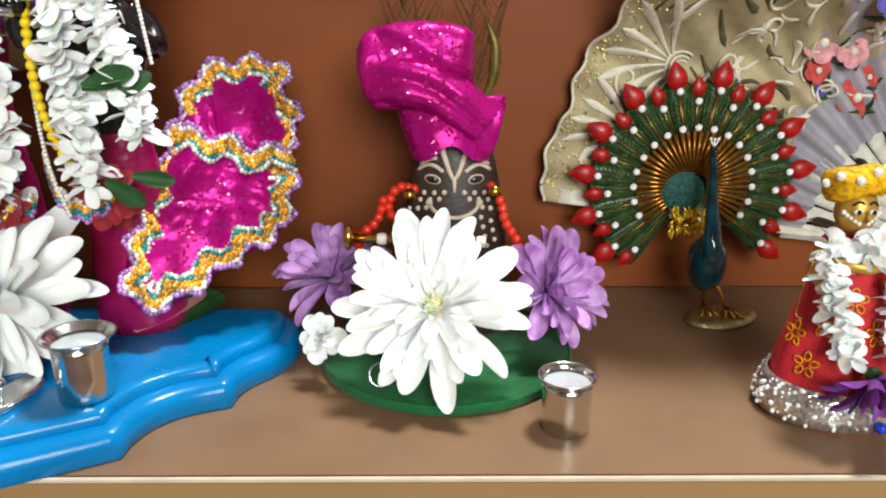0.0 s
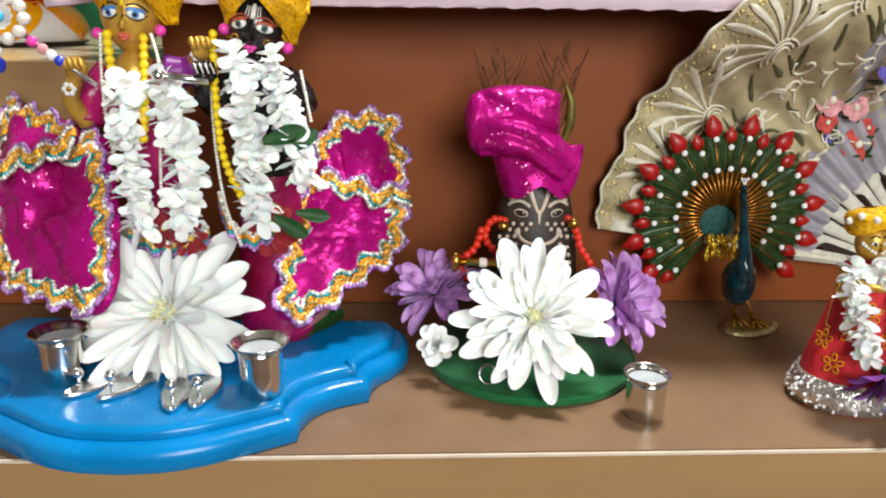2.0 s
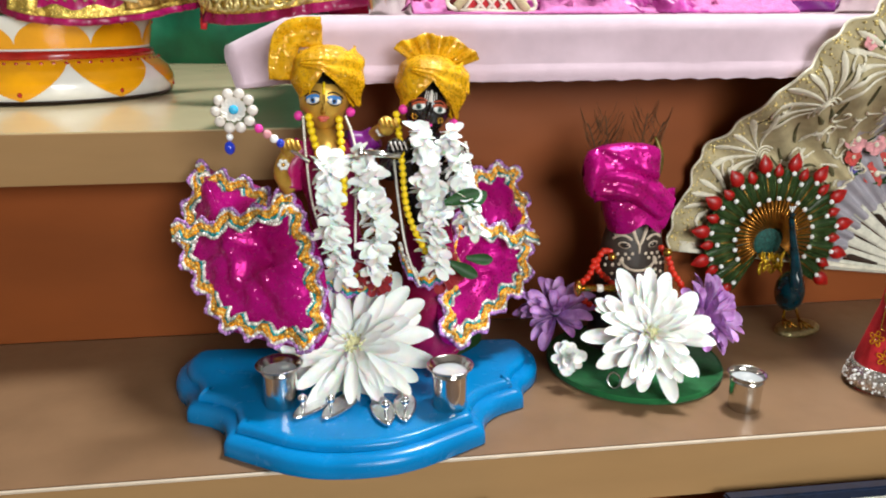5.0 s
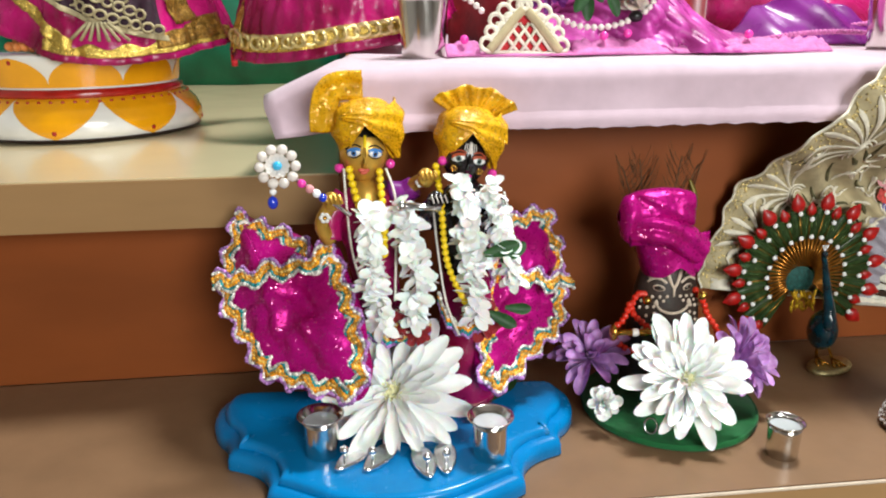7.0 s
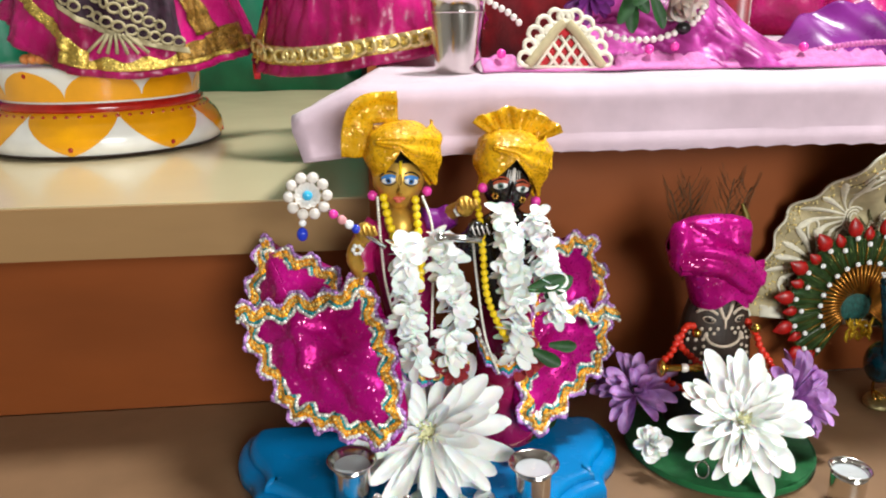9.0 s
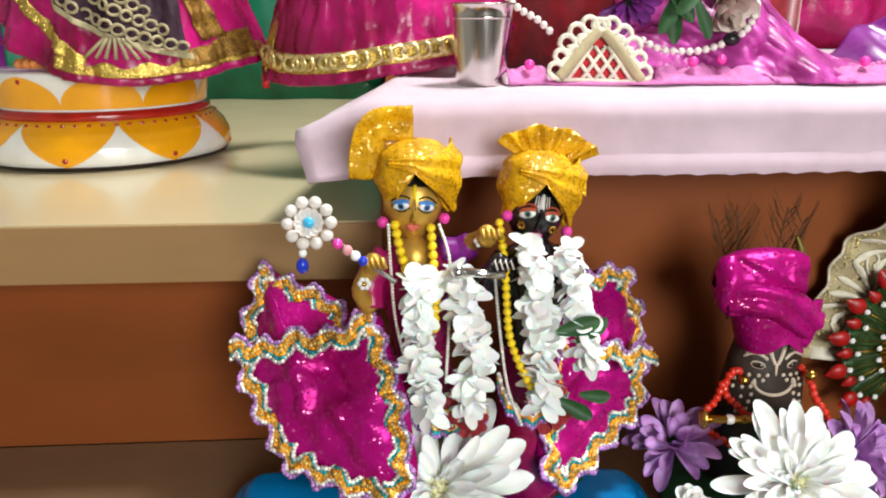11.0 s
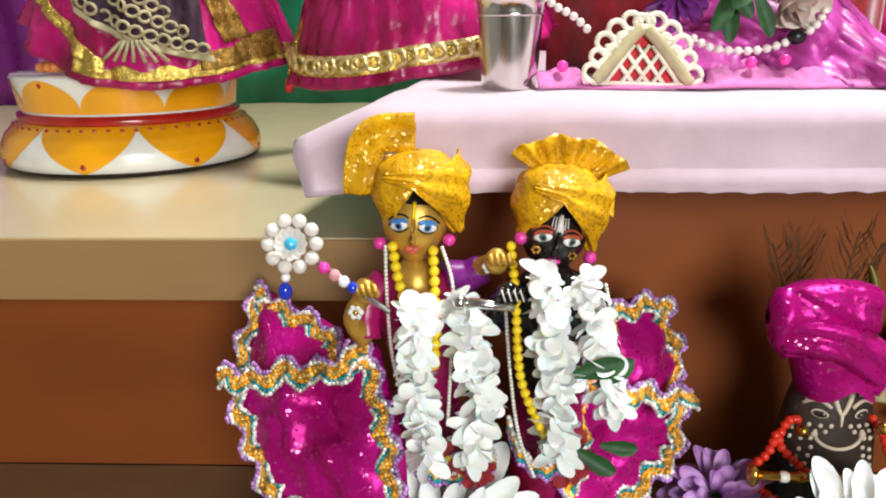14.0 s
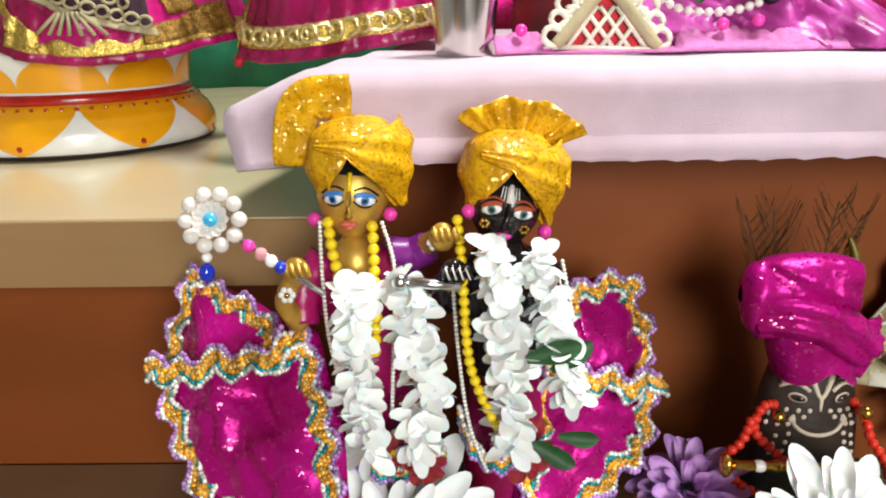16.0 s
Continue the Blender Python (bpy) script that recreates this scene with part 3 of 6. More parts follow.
for s in (-1, 1):
    fig.add(ball(1.0, 14, 0.0054, 0.0012, 0.0030), Matrix.Translation(on_stone(s * 0.0108, 0.1050)) @ pose(0, 0, 0, 0, -8 * s, 22 * s), k=1)
    fig.add(ball(1.0, 12, 0.0046, 0.0015, 0.0023), Matrix.Translation(on_stone(s * 0.0108, 0.1050, 0.0006)) @ pose(0, 0, 0, 0, -8 * s, 22 * s), k=0)
    fig.add(ball(0.0019, 10, 1, 0.5, 1), Matrix.Translation(on_stone(s * 0.0102, 0.1052, 0.0016)), k=2)
    fig.add(ball(0.0006, 6, 1, 0.5, 1), Matrix.Translation(on_stone(s * 0.0096, 0.1058, 0.0026)), k=1)
    fig.add(tube([on_stone(s * (0.0006 + 0.0060 * (i / 7) ** 0.8), 0.1055 + 0.0195 * i / 7) for i in range(8)], 0.0017, 6, taper=lambda t: 0.75 + 0.5 * t), k=1)
    fig.add(tube([on_stone(s * (0.0055 + 0.0125 * i / 7), 0.1085 + 0.0050 * math.sin(i / 7 * 2.7 + 0.2)) for i in range(8)], 0.0013, 6), k=1)
    fig.add(tube([on_stone(s * (0.0085 + 0.0085 * i / 5), 0.1175 - 0.0045 * (i / 5) ** 2) for i in range(6)], 0.0014, 6), k=1)
    for i in range(4):
        fig.add(ball(0.0016, 8, 1, 0.5, 1), Matrix.Translation(on_stone(s * (0.0050 + 0.0050 * i), 0.0975 - 0.0004 * i)), k=1)
    for i in range(4):
        fig.add(ball(0.0016, 8, 1, 0.5, 1), Matrix.Translation(on_stone(s * (0.0075 + 0.0047 * i), 0.0935 - 0.0006 * i)), k=1)
    for i in range(3):
        fig.add(ball(0.0017, 8, 1, 0.5, 1), Matrix.Translation(on_stone(s * (0.0140 + 0.0042 * i), 0.0880 - 0.0012 * i)), k=1)
    for i in range(7):
        fig.add(ball(0.0016, 8, 1, 0.5, 1), Matrix.Translation(on_stone(s * (0.0135 + 0.0050 * (i % 2) + 0.0010 * (i // 2)), 0.0820 - 0.0030 * i)), k=1)
    fig.add(ball(0.0024, 10, 1, 0.5, 1), Matrix.Translation(on_stone(s * 0.0125, 0.0910)), k=1)
fig.add(tube([on_stone(0.0122 * math.sin(t), 0.0910 - 0.0090 * (math.cos(t) - 0.05)) for t in [-1.45 + 2.9 * i / 16 for i in range(17)]], 0.0013, 6), k=1)
fig.add(tube([on_stone(0.0, 0.1070 - 0.0095 * i / 4) for i in range(5)], 0.0016, 6, taper=lambda t: 1 - 0.5 * t), k=1)
tagged(fig.ob("stone_statue", [STONE, mat("pale_clay_paint", (0.66, 0.54, 0.42), 0.6), INK]), "dark grey-brown stone figure with pale painted dots and lines", "statue")

# Its magenta turban: a tapering wrap, a broad lobe of cloth above it and a side knot.
tb = empty("cloth_turban", pose(0.005, 0.445, 0.117), "tall folded magenta lame turban on the stone figure", "turban", "turbans")
TB = Matrix.Translation((-0.005, -0.445, -0.117))


def crease(x, z, amp):
    q = z + 0.55 * x
    return amp * (1.5 * noise.noise(Vector((x * 55, z * 70, 0.7))) + 0.8 * noise.noise(Vector((x * 150, z * 120, 2.1))) - 1.1 * math.exp(-((q - 0.170) / 0.0028) ** 2) + 0.7 * math.exp(-((q - 0.176) / 0.004) ** 2))


def turban_body(u, v):
    a = 2 * math.pi * u
    xl, xr = -0.017 - 0.013 * v ** 0.8, 0.029 - 0.012 * v
    x = (xl + xr) / 2 + (xr - xl) / 2 * math.cos(a)
    lift = (1 - v) * 0.011 * max(0.0, -math.sin(a)) * math.exp(-((x - 0.006) / 0.011) ** 2)
    z = 0.1165 + 0.046 * v + lift
    return x, 0.441 + (0.0235 - 0.004 * v + crease(x, z, 0.0012)) * math.sin(a), z


Acc().add(grid(turban_body, 56, 26), TB).ob("wrap", MAGENTA, tb)


def lobe(xs, lows, highs, yc, depth, amp, turn=0.0):
    """A flattened, creased roll of cloth along x between a lower and an upper edge, closed at both ends."""
    def fn(u, v):
        a = 2 * math.pi * u
        x = xs[0] + (xs[-1] - xs[0]) * v
        lo_, hi_ = float(np.interp(x, xs, lows)), float(np.interp(x, xs, highs))
        shut = min(1.0, math.sin(math.pi * min(1.0, max(0.0, v))) * 4 + 0.02) ** 0.5
        c, s_ = math.cos(a), math.sin(a)
        z = (lo_ + hi_) / 2 + (hi_ - lo_) / 2 * math.copysign(abs(c) ** 0.75, c)
        return x, yc + turn * (x - xs[0]) + (depth * shut + crease(x, z, amp)) * math.copysign(abs(s_) ** 0.7, s_), z
    return grid(fn, 44, 30)


Acc().add(lobe((-0.047, -0.043, -0.036, -0.025, -0.012, 0.004, 0.014, 0.0185), (0.168, 0.153, 0.147, 0.147, 0.150, 0.154, 0.157, 0.160), (0.180, 0.1885, 0.192, 0.1945, 0.1955, 0.1945, 0.192, 0.189), 0.4285, 0.0130, 0.0030), TB).ob("top_lobe", MAGENTA, tb)
Acc().add(lobe((0.006, 0.012, 0.020, 0.028, 0.033, 0.0375), (0.134, 0.128, 0.122, 0.118, 0.126, 0.146), (0.150, 0.155, 0.1545, 0.154, 0.1545, 0.1545), 0.4265, 0.0055, 0.0014, 0.28), TB).ob("side_knot", MAGENTA, tb)

band_mid = smooth_path([(-0.040, 0.4215, 0.160), (-0.022, 0.4135, 0.164), (-0.004, 0.4120, 0.160), (0.012, 0.4130, 0.150), (0.026, 0.4180, 0.139)], 8)


def band_fn(u, v):
    i = min(len(band_mid) - 2, int(u * (len(band_mid) - 1)))
    p = band_mid[i].lerp(band_mid[i + 1], u * (len(band_mid) - 1) - i)
    d = (band_mid[i + 1] - band_mid[i]).normalized()
    q = (v - 0.5) * (0.030 - 0.008 * u)
    z = p.z + d.x * q
    return p.x - d.z * q, p.y + 0.006 * (2 * v - 1) ** 4 + 0.0016 * math.sin(v * 13 + 3 * u) + crease(p.x, z, 0.001), z


Acc().add(slab(band_fn, 36, 20, -0.0014), TB).ob("crossing_band", MAGENTA, tb)

fe = empty("peacock_feather_plume", pose(0.002, 0.466, 0.128), "thin brown-green feathers standing behind the magenta turban", "feather plume")
rnd = random.Random(5)
for lean, hgt, base in ((-0.020, 0.078, -0.018), (-0.008, 0.084, -0.012), (0.010, 0.086, 0.012), (0.022, 0.078, 0.018)):
    acc = Acc()
    spine = [Vector((base + lean * t * t * 0.8, 0.004 * t, hgt * t)) for t in [i / 14 for i in range(15)]]
    acc.add(tube(spine, 0.0007, 5))
    for i in range(60):
        t = 0.35 + 0.65 * rnd.random()
        p = spine[int(t * 14)]
        s = rnd.choice((-1, 1))
        l = 0.012 * (0.5 + math.sin(t * 2.6)) * rnd.uniform(0.6, 1.1)
        acc.add(tube([p, p + Vector((s * l * 0.5, rnd.uniform(-0.002, 0.002), l * 0.7)), p + Vector((s * l * 0.75, rnd.uniform(-0.003, 0.003), l * 1.4))], 0.00019, 3))
    acc.ob("feather", FEATHER, fe)
eye_arc = smooth_path([(0.022, -0.004, 0.016), (0.030, -0.004, 0.034), (0.031, -0.003, 0.052), (0.026, -0.002, 0.066)], 6)
Acc().add(tube(eye_arc, 0.0022, 8, taper=lambda t: 0.4 + 1.2 * math.sin(math.pi * t))).ob("feather_eye", mat("olive_gold_barb", (0.16, 0.12, 0.02), 0.4, metal=0.3, vary=0.5, scale=200), fe, "olive gold feather eye")

bd = empty("bead_necklace", pose(0, 0, 0), "strings of shiny red coral beads round the stone figure", "necklace", "bead strings")
for path in ([(-0.016, 0.438, 0.098), (-0.026, 0.43, 0.1005), (-0.031, 0.426, 0.088), (-0.020, 0.422, 0.076), (-0.010, 0.415, 0.0685), (0.002, 0.410, 0.062)],
             [(0.030, 0.436, 0.1), (0.036, 0.431, 0.091), (0.038, 0.426, 0.081), (0.045, 0.421, 0.070), (0.048, 0.418, 0.058)],
             [(-0.034, 0.425, 0.094), (-0.038, 0.424, 0.082), (-0.046, 0.422, 0.075), (-0.049, 0.42, 0.068), (-0.038, 0.412, 0.058), (-0.015, 0.404, 0.052), (0.01, 0.4, 0.05)]):
    bead_parts(smooth_path(path, 6), 0.0031, 0.0052, RED_BEAD, bd)
for x, z in ((-0.0185, 0.0975), (0.0315, 0.0995)):
    Acc().add(ball(0.004, 12), Matrix.Translation((x, 0.4245, z))).ob("gold_bead", GOLD, bd, "polished gold bead")
fl = empty("toy_flute", pose(-0.016, 0.4075, 0.0752, 0, 2, 0), "small banded gold and white toy flute before the stone figure", "flute")
Acc().add(tube([(-0.036, 0, 0), (0.042, 0, 0)], 0.0028, 12)).ob("pipe", GOLD, fl)
for i in range(7):
    Acc().add(lathe([(0.0028, -0.0028), (0.0036, -0.0014), (0.0036, 0.0014), (0.0028, 0.0028)], 12), pose(-0.018 + 0.0095 * i, 0, 0, 0, 90, 0)).ob("band", (PEARL, GOLD, RED_BEAD)[i % 3], fl)
Acc().add(ball(0.0058, 12, 0.6, 1, 1.3), Matrix.Translation((-0.037, 0, 0))).ob("end_knob", GOLD, fl)

PUR = ((11, 1.0, 4, 0.1), (12, 0.96, 22, 0.12), (11, 0.88, 42, 0.12), (9, 0.70, 60, 0.1))
big_flower((-0.066, 0.424, 0.046), (-0.30, -0.40, 0.85), 0.037, "purple daisy chrysanthemum lying beside the stone figure", m=PURPLE_PETAL, core=LEAF, layers=PUR, W=0.36, seed=21, name="purple_flower")
big_flower((0.062, 0.410, 0.042), (0.62, -0.50, 0.50), 0.040, "purple daisy chrysanthemum lying beside the stone figure", m=PURPLE_PETAL, core=LEAF, layers=PUR, W=0.36, seed=22, name="purple_flower")
big_flower((-0.066, 0.384, 0.0245), (-0.2, -0.8, 0.5), 0.0165, "small half-open white button flower on the green mat", layers=((9, 0.95, 20, 0.3), (9, 0.9, 45, 0.3), (8, 0.7, 66, 0.3), (6, 0.5, 78, 0.3)), W=0.62, seed=23, name="button_flower")
rg = Acc().add(lathe([(0.0062 + 0.0009 * math.cos(t), 0.0009 * math.sin(t)) for t in [2 * math.pi * i / 10 for i in range(11)]], 32), pose(-0.033, 0.362, 0.0125, 62, 0, 20))
tagged(rg.ob("silver_ring", SILVER), "plain silver toe ring standing on the green mat", "ring")

# ---- pair of dolls on the plaque ----


def limb(acc, pts, r0, r1, k):
    acc.add(tube(smooth_path(pts, 6), 1.0, 10, taper=lambda t: r0 + (r1 - r0) * t), k=k)


def doll(hx, hy, hz, bx, by, skin, dress, lip, iris, brow, label, arms, tilt, bare=False):
    """One mesh: gown, arms, neck, head and painted marks."""
    a = Acc()
    prof = [(0.0005, PLQ + 0.0002), (0.025, PLQ + 0.0002), (0.026, 0.03), (0.024, 0.07), (0.021, 0.11), (0.0175, 0.138), (0.0185, 0.16), (0.0235, 0.185), (0.0225, 0.198), (0.0145, 0.2075), (0.0075, 0.212)]
    vs, fs = lathe(prof, 30)
    out = []
    for x, y, z in vs:
        t = min(1, max(0, (z - 0.1) / 0.1))
        out.append((bx + (hx - bx) * t + x * (1 + 0.12 * t), by + (hy - by) * t + y * (0.8 - 0.12 * t), z))
    a.add((out, [f for f in fs if out[f[0]][2] < 0.13 or not bare]), k=1)
    if bare:
        a.add((out, [f for f in fs if out[f[0]][2] >= 0.13]), k=0)
    a.add(ball(1, 18, 0.0135, 0.0145, 0.017), pose(hx, hy - 0.002, 0.2005), 0)
    a.add(tube([(hx, hy + 0.003, 0.205), (hx, hy + 0.002, hz - 0.012)], 0.0075, 14), k=0)
    H = pose(hx, hy, hz, 0, tilt, 0)

    def headv(u, v):
        th, ph = 2 * math.pi * u, math.pi * v
        x, y, z = math.sin(ph) * math.cos(th), math.sin(ph) * math.sin(th), -math.cos(ph)
        jaw = 1 - 0.30 * max(0, -z) ** 1.3
        return 0.0182 * x * jaw, 0.0168 * y * (1 - 0.1 * max(0, -z)), 0.0225 * z
    a.add(grid(headv, 28, 20), H, 0)
    a.add(grid(lambda u, v: [1.025 * c for c in headv(u, 0.70 + 0.30 * v)], 28, 6), H, 4)

    def face(x, z, out=0.0):
        jaw = 1 - 0.30 * max(0, -z / 0.0225) ** 1.3
        q = max(0.0, 1 - (x / (0.0182 * jaw)) ** 2 - (z / 0.0225) ** 2)
        return H @ Vector((x, -0.0168 * math.sqrt(q) - out, z))
    a.add(tube([face(0, 0.006, -0.0005), face(0, 0.001, 0.0008), face(0, -0.0045, 0.0026), face(0, -0.0066, 0.0006)], 0.0016, 8, taper=lambda t: 0.7 + 0.6 * t), k=0)
    for s in (-1, 1):
        c = face(s * 0.0078, 0.0016)
        R = pose(0, 0, 0, 8, s * 12, s * 24).to_3x3().to_4x4()
        a.add(ball(0.0058, 14, 1.0, 0.2, 0.40), Matrix.Translation(c + Vector((0, 0.0002, 0.0020))) @ R, 7)
        a.add(ball(0.0054, 14, 1.0, 0.24, 0.48), Matrix.Translation(c) @ R, 2)
        a.add(ball(0.0024, 12, 1.0, 0.36, 1.0), Matrix.Translation(c + Vector((0, -0.0009, 0.0002))) @ R, 3)
        a.add(ball(0.0013, 8, 1, 0.4, 1.0), Matrix.Translation(c + Vector((0, -0.0017, 0.0002))) @ R, 4)
        a.add(tube([face(s * (0.0026 + 0.0112 * t), 0.0045 + 0.0042 * math.sin(2.4 * t + 0.5) - 0.002 * t, 0.0003) for t in [i / 6 for i in range(7)]], 0.0006, 5), k=brow)
        a.add(tube([face(s * (0.0024 + 0.0110 * t), 0.0014 - 0.0032 * math.sin(3.1 * t), 0.0004) for t in [i / 6 for i in range(7)]], 0.00045, 5), k=4)
        if bare:
            cheek = face(s * 0.0098, -0.0062, 0.0004)
            for k in range(6):
                a.add(ball(0.0011, 6), Matrix.Translation(cheek + Vector((0.0018 * math.cos(k * 1.047), 0, 0.0018 * math.sin(k * 1.047)))), 8)
            for k in range(3):
                a.add(tube([face(s * (0.0012 + 0.0016 * k), 0.0062 + 0.001 * k, 0.0003), face(s * (0.0012 + 0.0013 * k), 0.0135, 0.0003)], 0.00035, 4), k=6)
    for dx in (-0.0016, 0.0016):
        a.add(ball(0.0026, 10, 1.1, 0.5, 0.55), Matrix.Translation(face(dx, -0.0108)), 5)
    a.add(ball(0.0026, 10, 1.1, 0.5, 0.5), Matrix.Translation(face(0, -0.0128)), 5)
    a.add(tube([face(0, 0.0062, 0.0002), face(0, 0.0105, 0.0002), face(0, 0.0145, 0.0002)], 0.0012, 6), k=6)
    for n_arm, (sleeve, fore, handp) in enumerate(arms):
        limb(a, sleeve, 0.0105, 0.0085, 0 if bare else (1, 9)[n_arm])
        limb(a, fore, 0.0058, 0.0048, 0)
        hp = Vector(handp)
        a.add(ball(0.0075, 12, 0.9, 0.75, 1.0), Matrix.Translation(hp), 0)
        for i in range(4):
            f = hp + Vector((-0.005 + 0.0032 * i, -0.0055, 0.003))
            a.add(tube([f, f + Vector((0.001, -0.002, 0.003)), f + Vector((0.003, -0.0022, -0.003))], 0.0016, 6), k=0)
            if bare:
                a.add(tube([f + Vector((0, -0.0016, 0)), f + Vector((0.001, -0.0036, 0.003)), f + Vector((0.003, -0.0038, -0.003))], 0.0005, 5), k=6)
        if not bare:
            wrist = Vector(fore[1]).lerp(Vector(fore[2]), 0.45)
            for k in range(6):
                a.add(ball(0.0018, 7), Matrix.Translation(wrist + Vector((0.0028 * math.cos(k * 1.047), -0.0055, 0.0028 * math.sin(k * 1.047)))), 2)
            a.add(ball(0.0017, 7), Matrix.Translation(wrist + Vector((0, -0.0062, 0))), 8)
    return tagged(a.ob("doll", [skin, dress, EYE_WHITE, iris, INK, lip, brow_mark(skin), iris if skin is FACE_GOLD else mat("brick_red_paint", (0.42, 0.075, 0.03), 0.4), GOLD, PURPLE_SATIN]), label, "doll", "pair of dolls")


def brow_mark(skin):
    return YELLOW_BEAD if skin is FACE_GOLD else PEARL


doll(-0.2565, 0.406, 0.2364, -0.250, 0.412, FACE_GOLD, MAGENTA_SATIN, LIP, EYE_BLUE, 4, "golden-faced dressed doll with blue eyes standing on the plaque",
     [([(-0.272, 0.406, 0.203), (-0.284, 0.400, 0.188), (-0.284, 0.392, 0.172)], [(-0.285, 0.392, 0.173), (-0.290, 0.384, 0.188), (-0.283, 0.379, 0.203)], (-0.2815, 0.3765, 0.2065)),
      ([(-0.241, 0.408, 0.204), (-0.228, 0.412, 0.203), (-0.219, 0.410, 0.208)], [(-0.222, 0.41, 0.208), (-0.217, 0.403, 0.213), (-0.213, 0.396, 0.217)], (-0.2115, 0.392, 0.2185))], 4)
doll(-0.1800, 0.404, 0.2300, -0.178, 0.412, BLACK_SKIN, MAGENTA_SATIN, PINK_BEAD, mat("grey_green_paint", (0.12, 0.2, 0.18), 0.3), 7, "black-faced dressed doll with white eyes standing on the plaque",
     [([(-0.196, 0.405, 0.199), (-0.206, 0.400, 0.188), (-0.212, 0.394, 0.184)], [(-0.212, 0.394, 0.186), (-0.212, 0.386, 0.196), (-0.207, 0.379, 0.203)], (-0.206, 0.376, 0.205)),
      ([(-0.166, 0.405, 0.199), (-0.156, 0.410, 0.190), (-0.152, 0.404, 0.182)], [(-0.152, 0.402, 0.183), (-0.154, 0.394, 0.188), (-0.160, 0.388, 0.193)], (-0.161, 0.386, 0.195))], 10, True)


def gold_turban(loc, tilt, plume, label):
    o = empty("cloth_turban", pose(*loc, 0, tilt, 0), label, "turban", "turbans")

    def edge(th):
        d = abs((th + 0.5 * math.pi + math.pi) % (2 * math.pi) - math.pi)
        return 0.0082 - 0.0297 * min(1.0, d / 1.15) ** 0.85

    def girth(z):
        if z < 0.004:
            t = max(0.0, min(1.0, (z + 0.022) / 0.026))
            return 0.0204 + 0.0050 * t * t * (3 - 2 * t)
        return 0.0254 * max(0.0, 1 - ((z - 0.004) / 0.0206) ** 2.6) ** 0.5

    def dome(u, v):
        th = 2 * math.pi * u
        e = edge(th)
        z = e + (0.0245 - e) * math.sin(v * 0.5 * math.pi)
        c, s = math.cos(th), math.sin(th)
        r = girth(z) + (0.0016 * noise.noise(Vector((2 * c, 2 * s, z * 90))) + 0.0011 * math.sin(z * 330 + 5 * c + 2 * s)) * (1 - v ** 3)
        return r * c, r * 0.94 * s + 0.0005, z
    Acc().add(slab(dome, 56, 26, 0.0012)).ob("wrap", GOLD_CLOTH, o)

    def over(u, v):
        th = math.radians(-128 + 150 * u)
        lo_ = edge(th) if th > -0.5 * math.pi else 0.0085 + 0.004 * (-0.5 * math.pi - th) / 0.66
        hi_ = 0.0155 + 0.0065 * u
        z = lo_ + (hi_ - lo_) * v
        c, s = math.cos(th), math.sin(th)
        r = max(girth(z), 0.0205) + 0.0022 + 0.0040 * u ** 3 * v + 0.0009 * math.sin(v * 15 + 3 * u) + 0.0018 * noise.noise(Vector((3 * u, 4 * v, 6.0)))
        return r * c, r * 0.94 * s + 0.0005, z
    Acc().add(slab(over, 40, 18, 0.0013)).ob("crossing_fold", GOLD_CLOTH, o)
    plume(o)
    return o


def side_plume(o):
    mid = smooth_path([(-0.0315, 0, 0.002), (-0.029, 0, 0.020), (-0.0205, 0, 0.0335), (0.001, 0, 0.0335)], 8)

    def fn(u, v):
        i = min(len(mid) - 2, int(u * (len(mid) - 1)))
        p, d = mid[i].lerp(mid[i + 1], u * (len(mid) - 1) - i), (mid[i + 1] - mid[i]).normalized()
        s = (v - 0.5) * 2 * (0.0095 + 0.0015 * u)
        return p.x - d.z * s, 0.002 + 0.0012 * math.sin(v * 9 + u * 4) + 0.003 * noise.noise(Vector((u * 5, v * 3, 8.0))) - 0.004 * (1 - u), p.z + d.x * s
    Acc().add(slab(fn, 24, 14, 0.0016)).ob("hanging_end", GOLD_CLOTH, o)
    Acc().add(slab(lambda u, v: (-0.016 + 0.024 * u, 0.004 + 0.002 * math.sin(u * 19), 0.010 + 0.012 * v), 20, 8, 0.0016)).ob("crest", GOLD_CLOTH, o)


def fan_plume(o):
    def fn(u, v):
        a = math.radians(142 - 112 * u)
        r = 0.012 + 0.0215 * v
        return 0.003 + r * 1.18 * math.cos(a), 0.003 + 0.0028 * math.sin(u * 40) * v, 0.0085 + r * 0.92 * math.sin(a) + 0.001 * math.sin(u * 22)
    Acc().add(slab(fn, 44, 8, 0.0016)).ob("crest", GOLD_CLOTH, o)
    Acc().add(slab(lambda u, v: (0.017 + 0.013 * u, -0.004 + 0.006 * v + 0.002 * math.sin(u * 9), 0.010 + 0.013 * v - 0.012 * u), 12, 8, 0.0016)).ob("hanging_end", GOLD_CLOTH, o)


gold_turban((-0.2545, 0.4095, 0.2518), -4, side_plume, "gold glitter cloth turban with a hanging end on the golden doll")
gold_turban((-0.1775, 0.4085, 0.2442), 5, fan_plume, "gold glitter cloth turban with a pleated crest on the black doll")

for pts, y in (((-0.2755, -0.2375), 0.399), ((-0.1985, -0.1605), 0.398)):
    for i, x in enumerate(pts):
        z = 0.2275 - (0.001 if i == 0 else -0.001) * (1 if x < -0.22 else -6 * (0.5 if i else -0.3))
        tagged(Acc().add(ball(0.0036, 12), Matrix.Translation((x, y, z if x < -0.22 else (0.2298, 0.2188)[i]))).ob("ear_bead", PINK_BEAD), "hot pink bead earring on a dressed doll", "earring", "bead earrings")


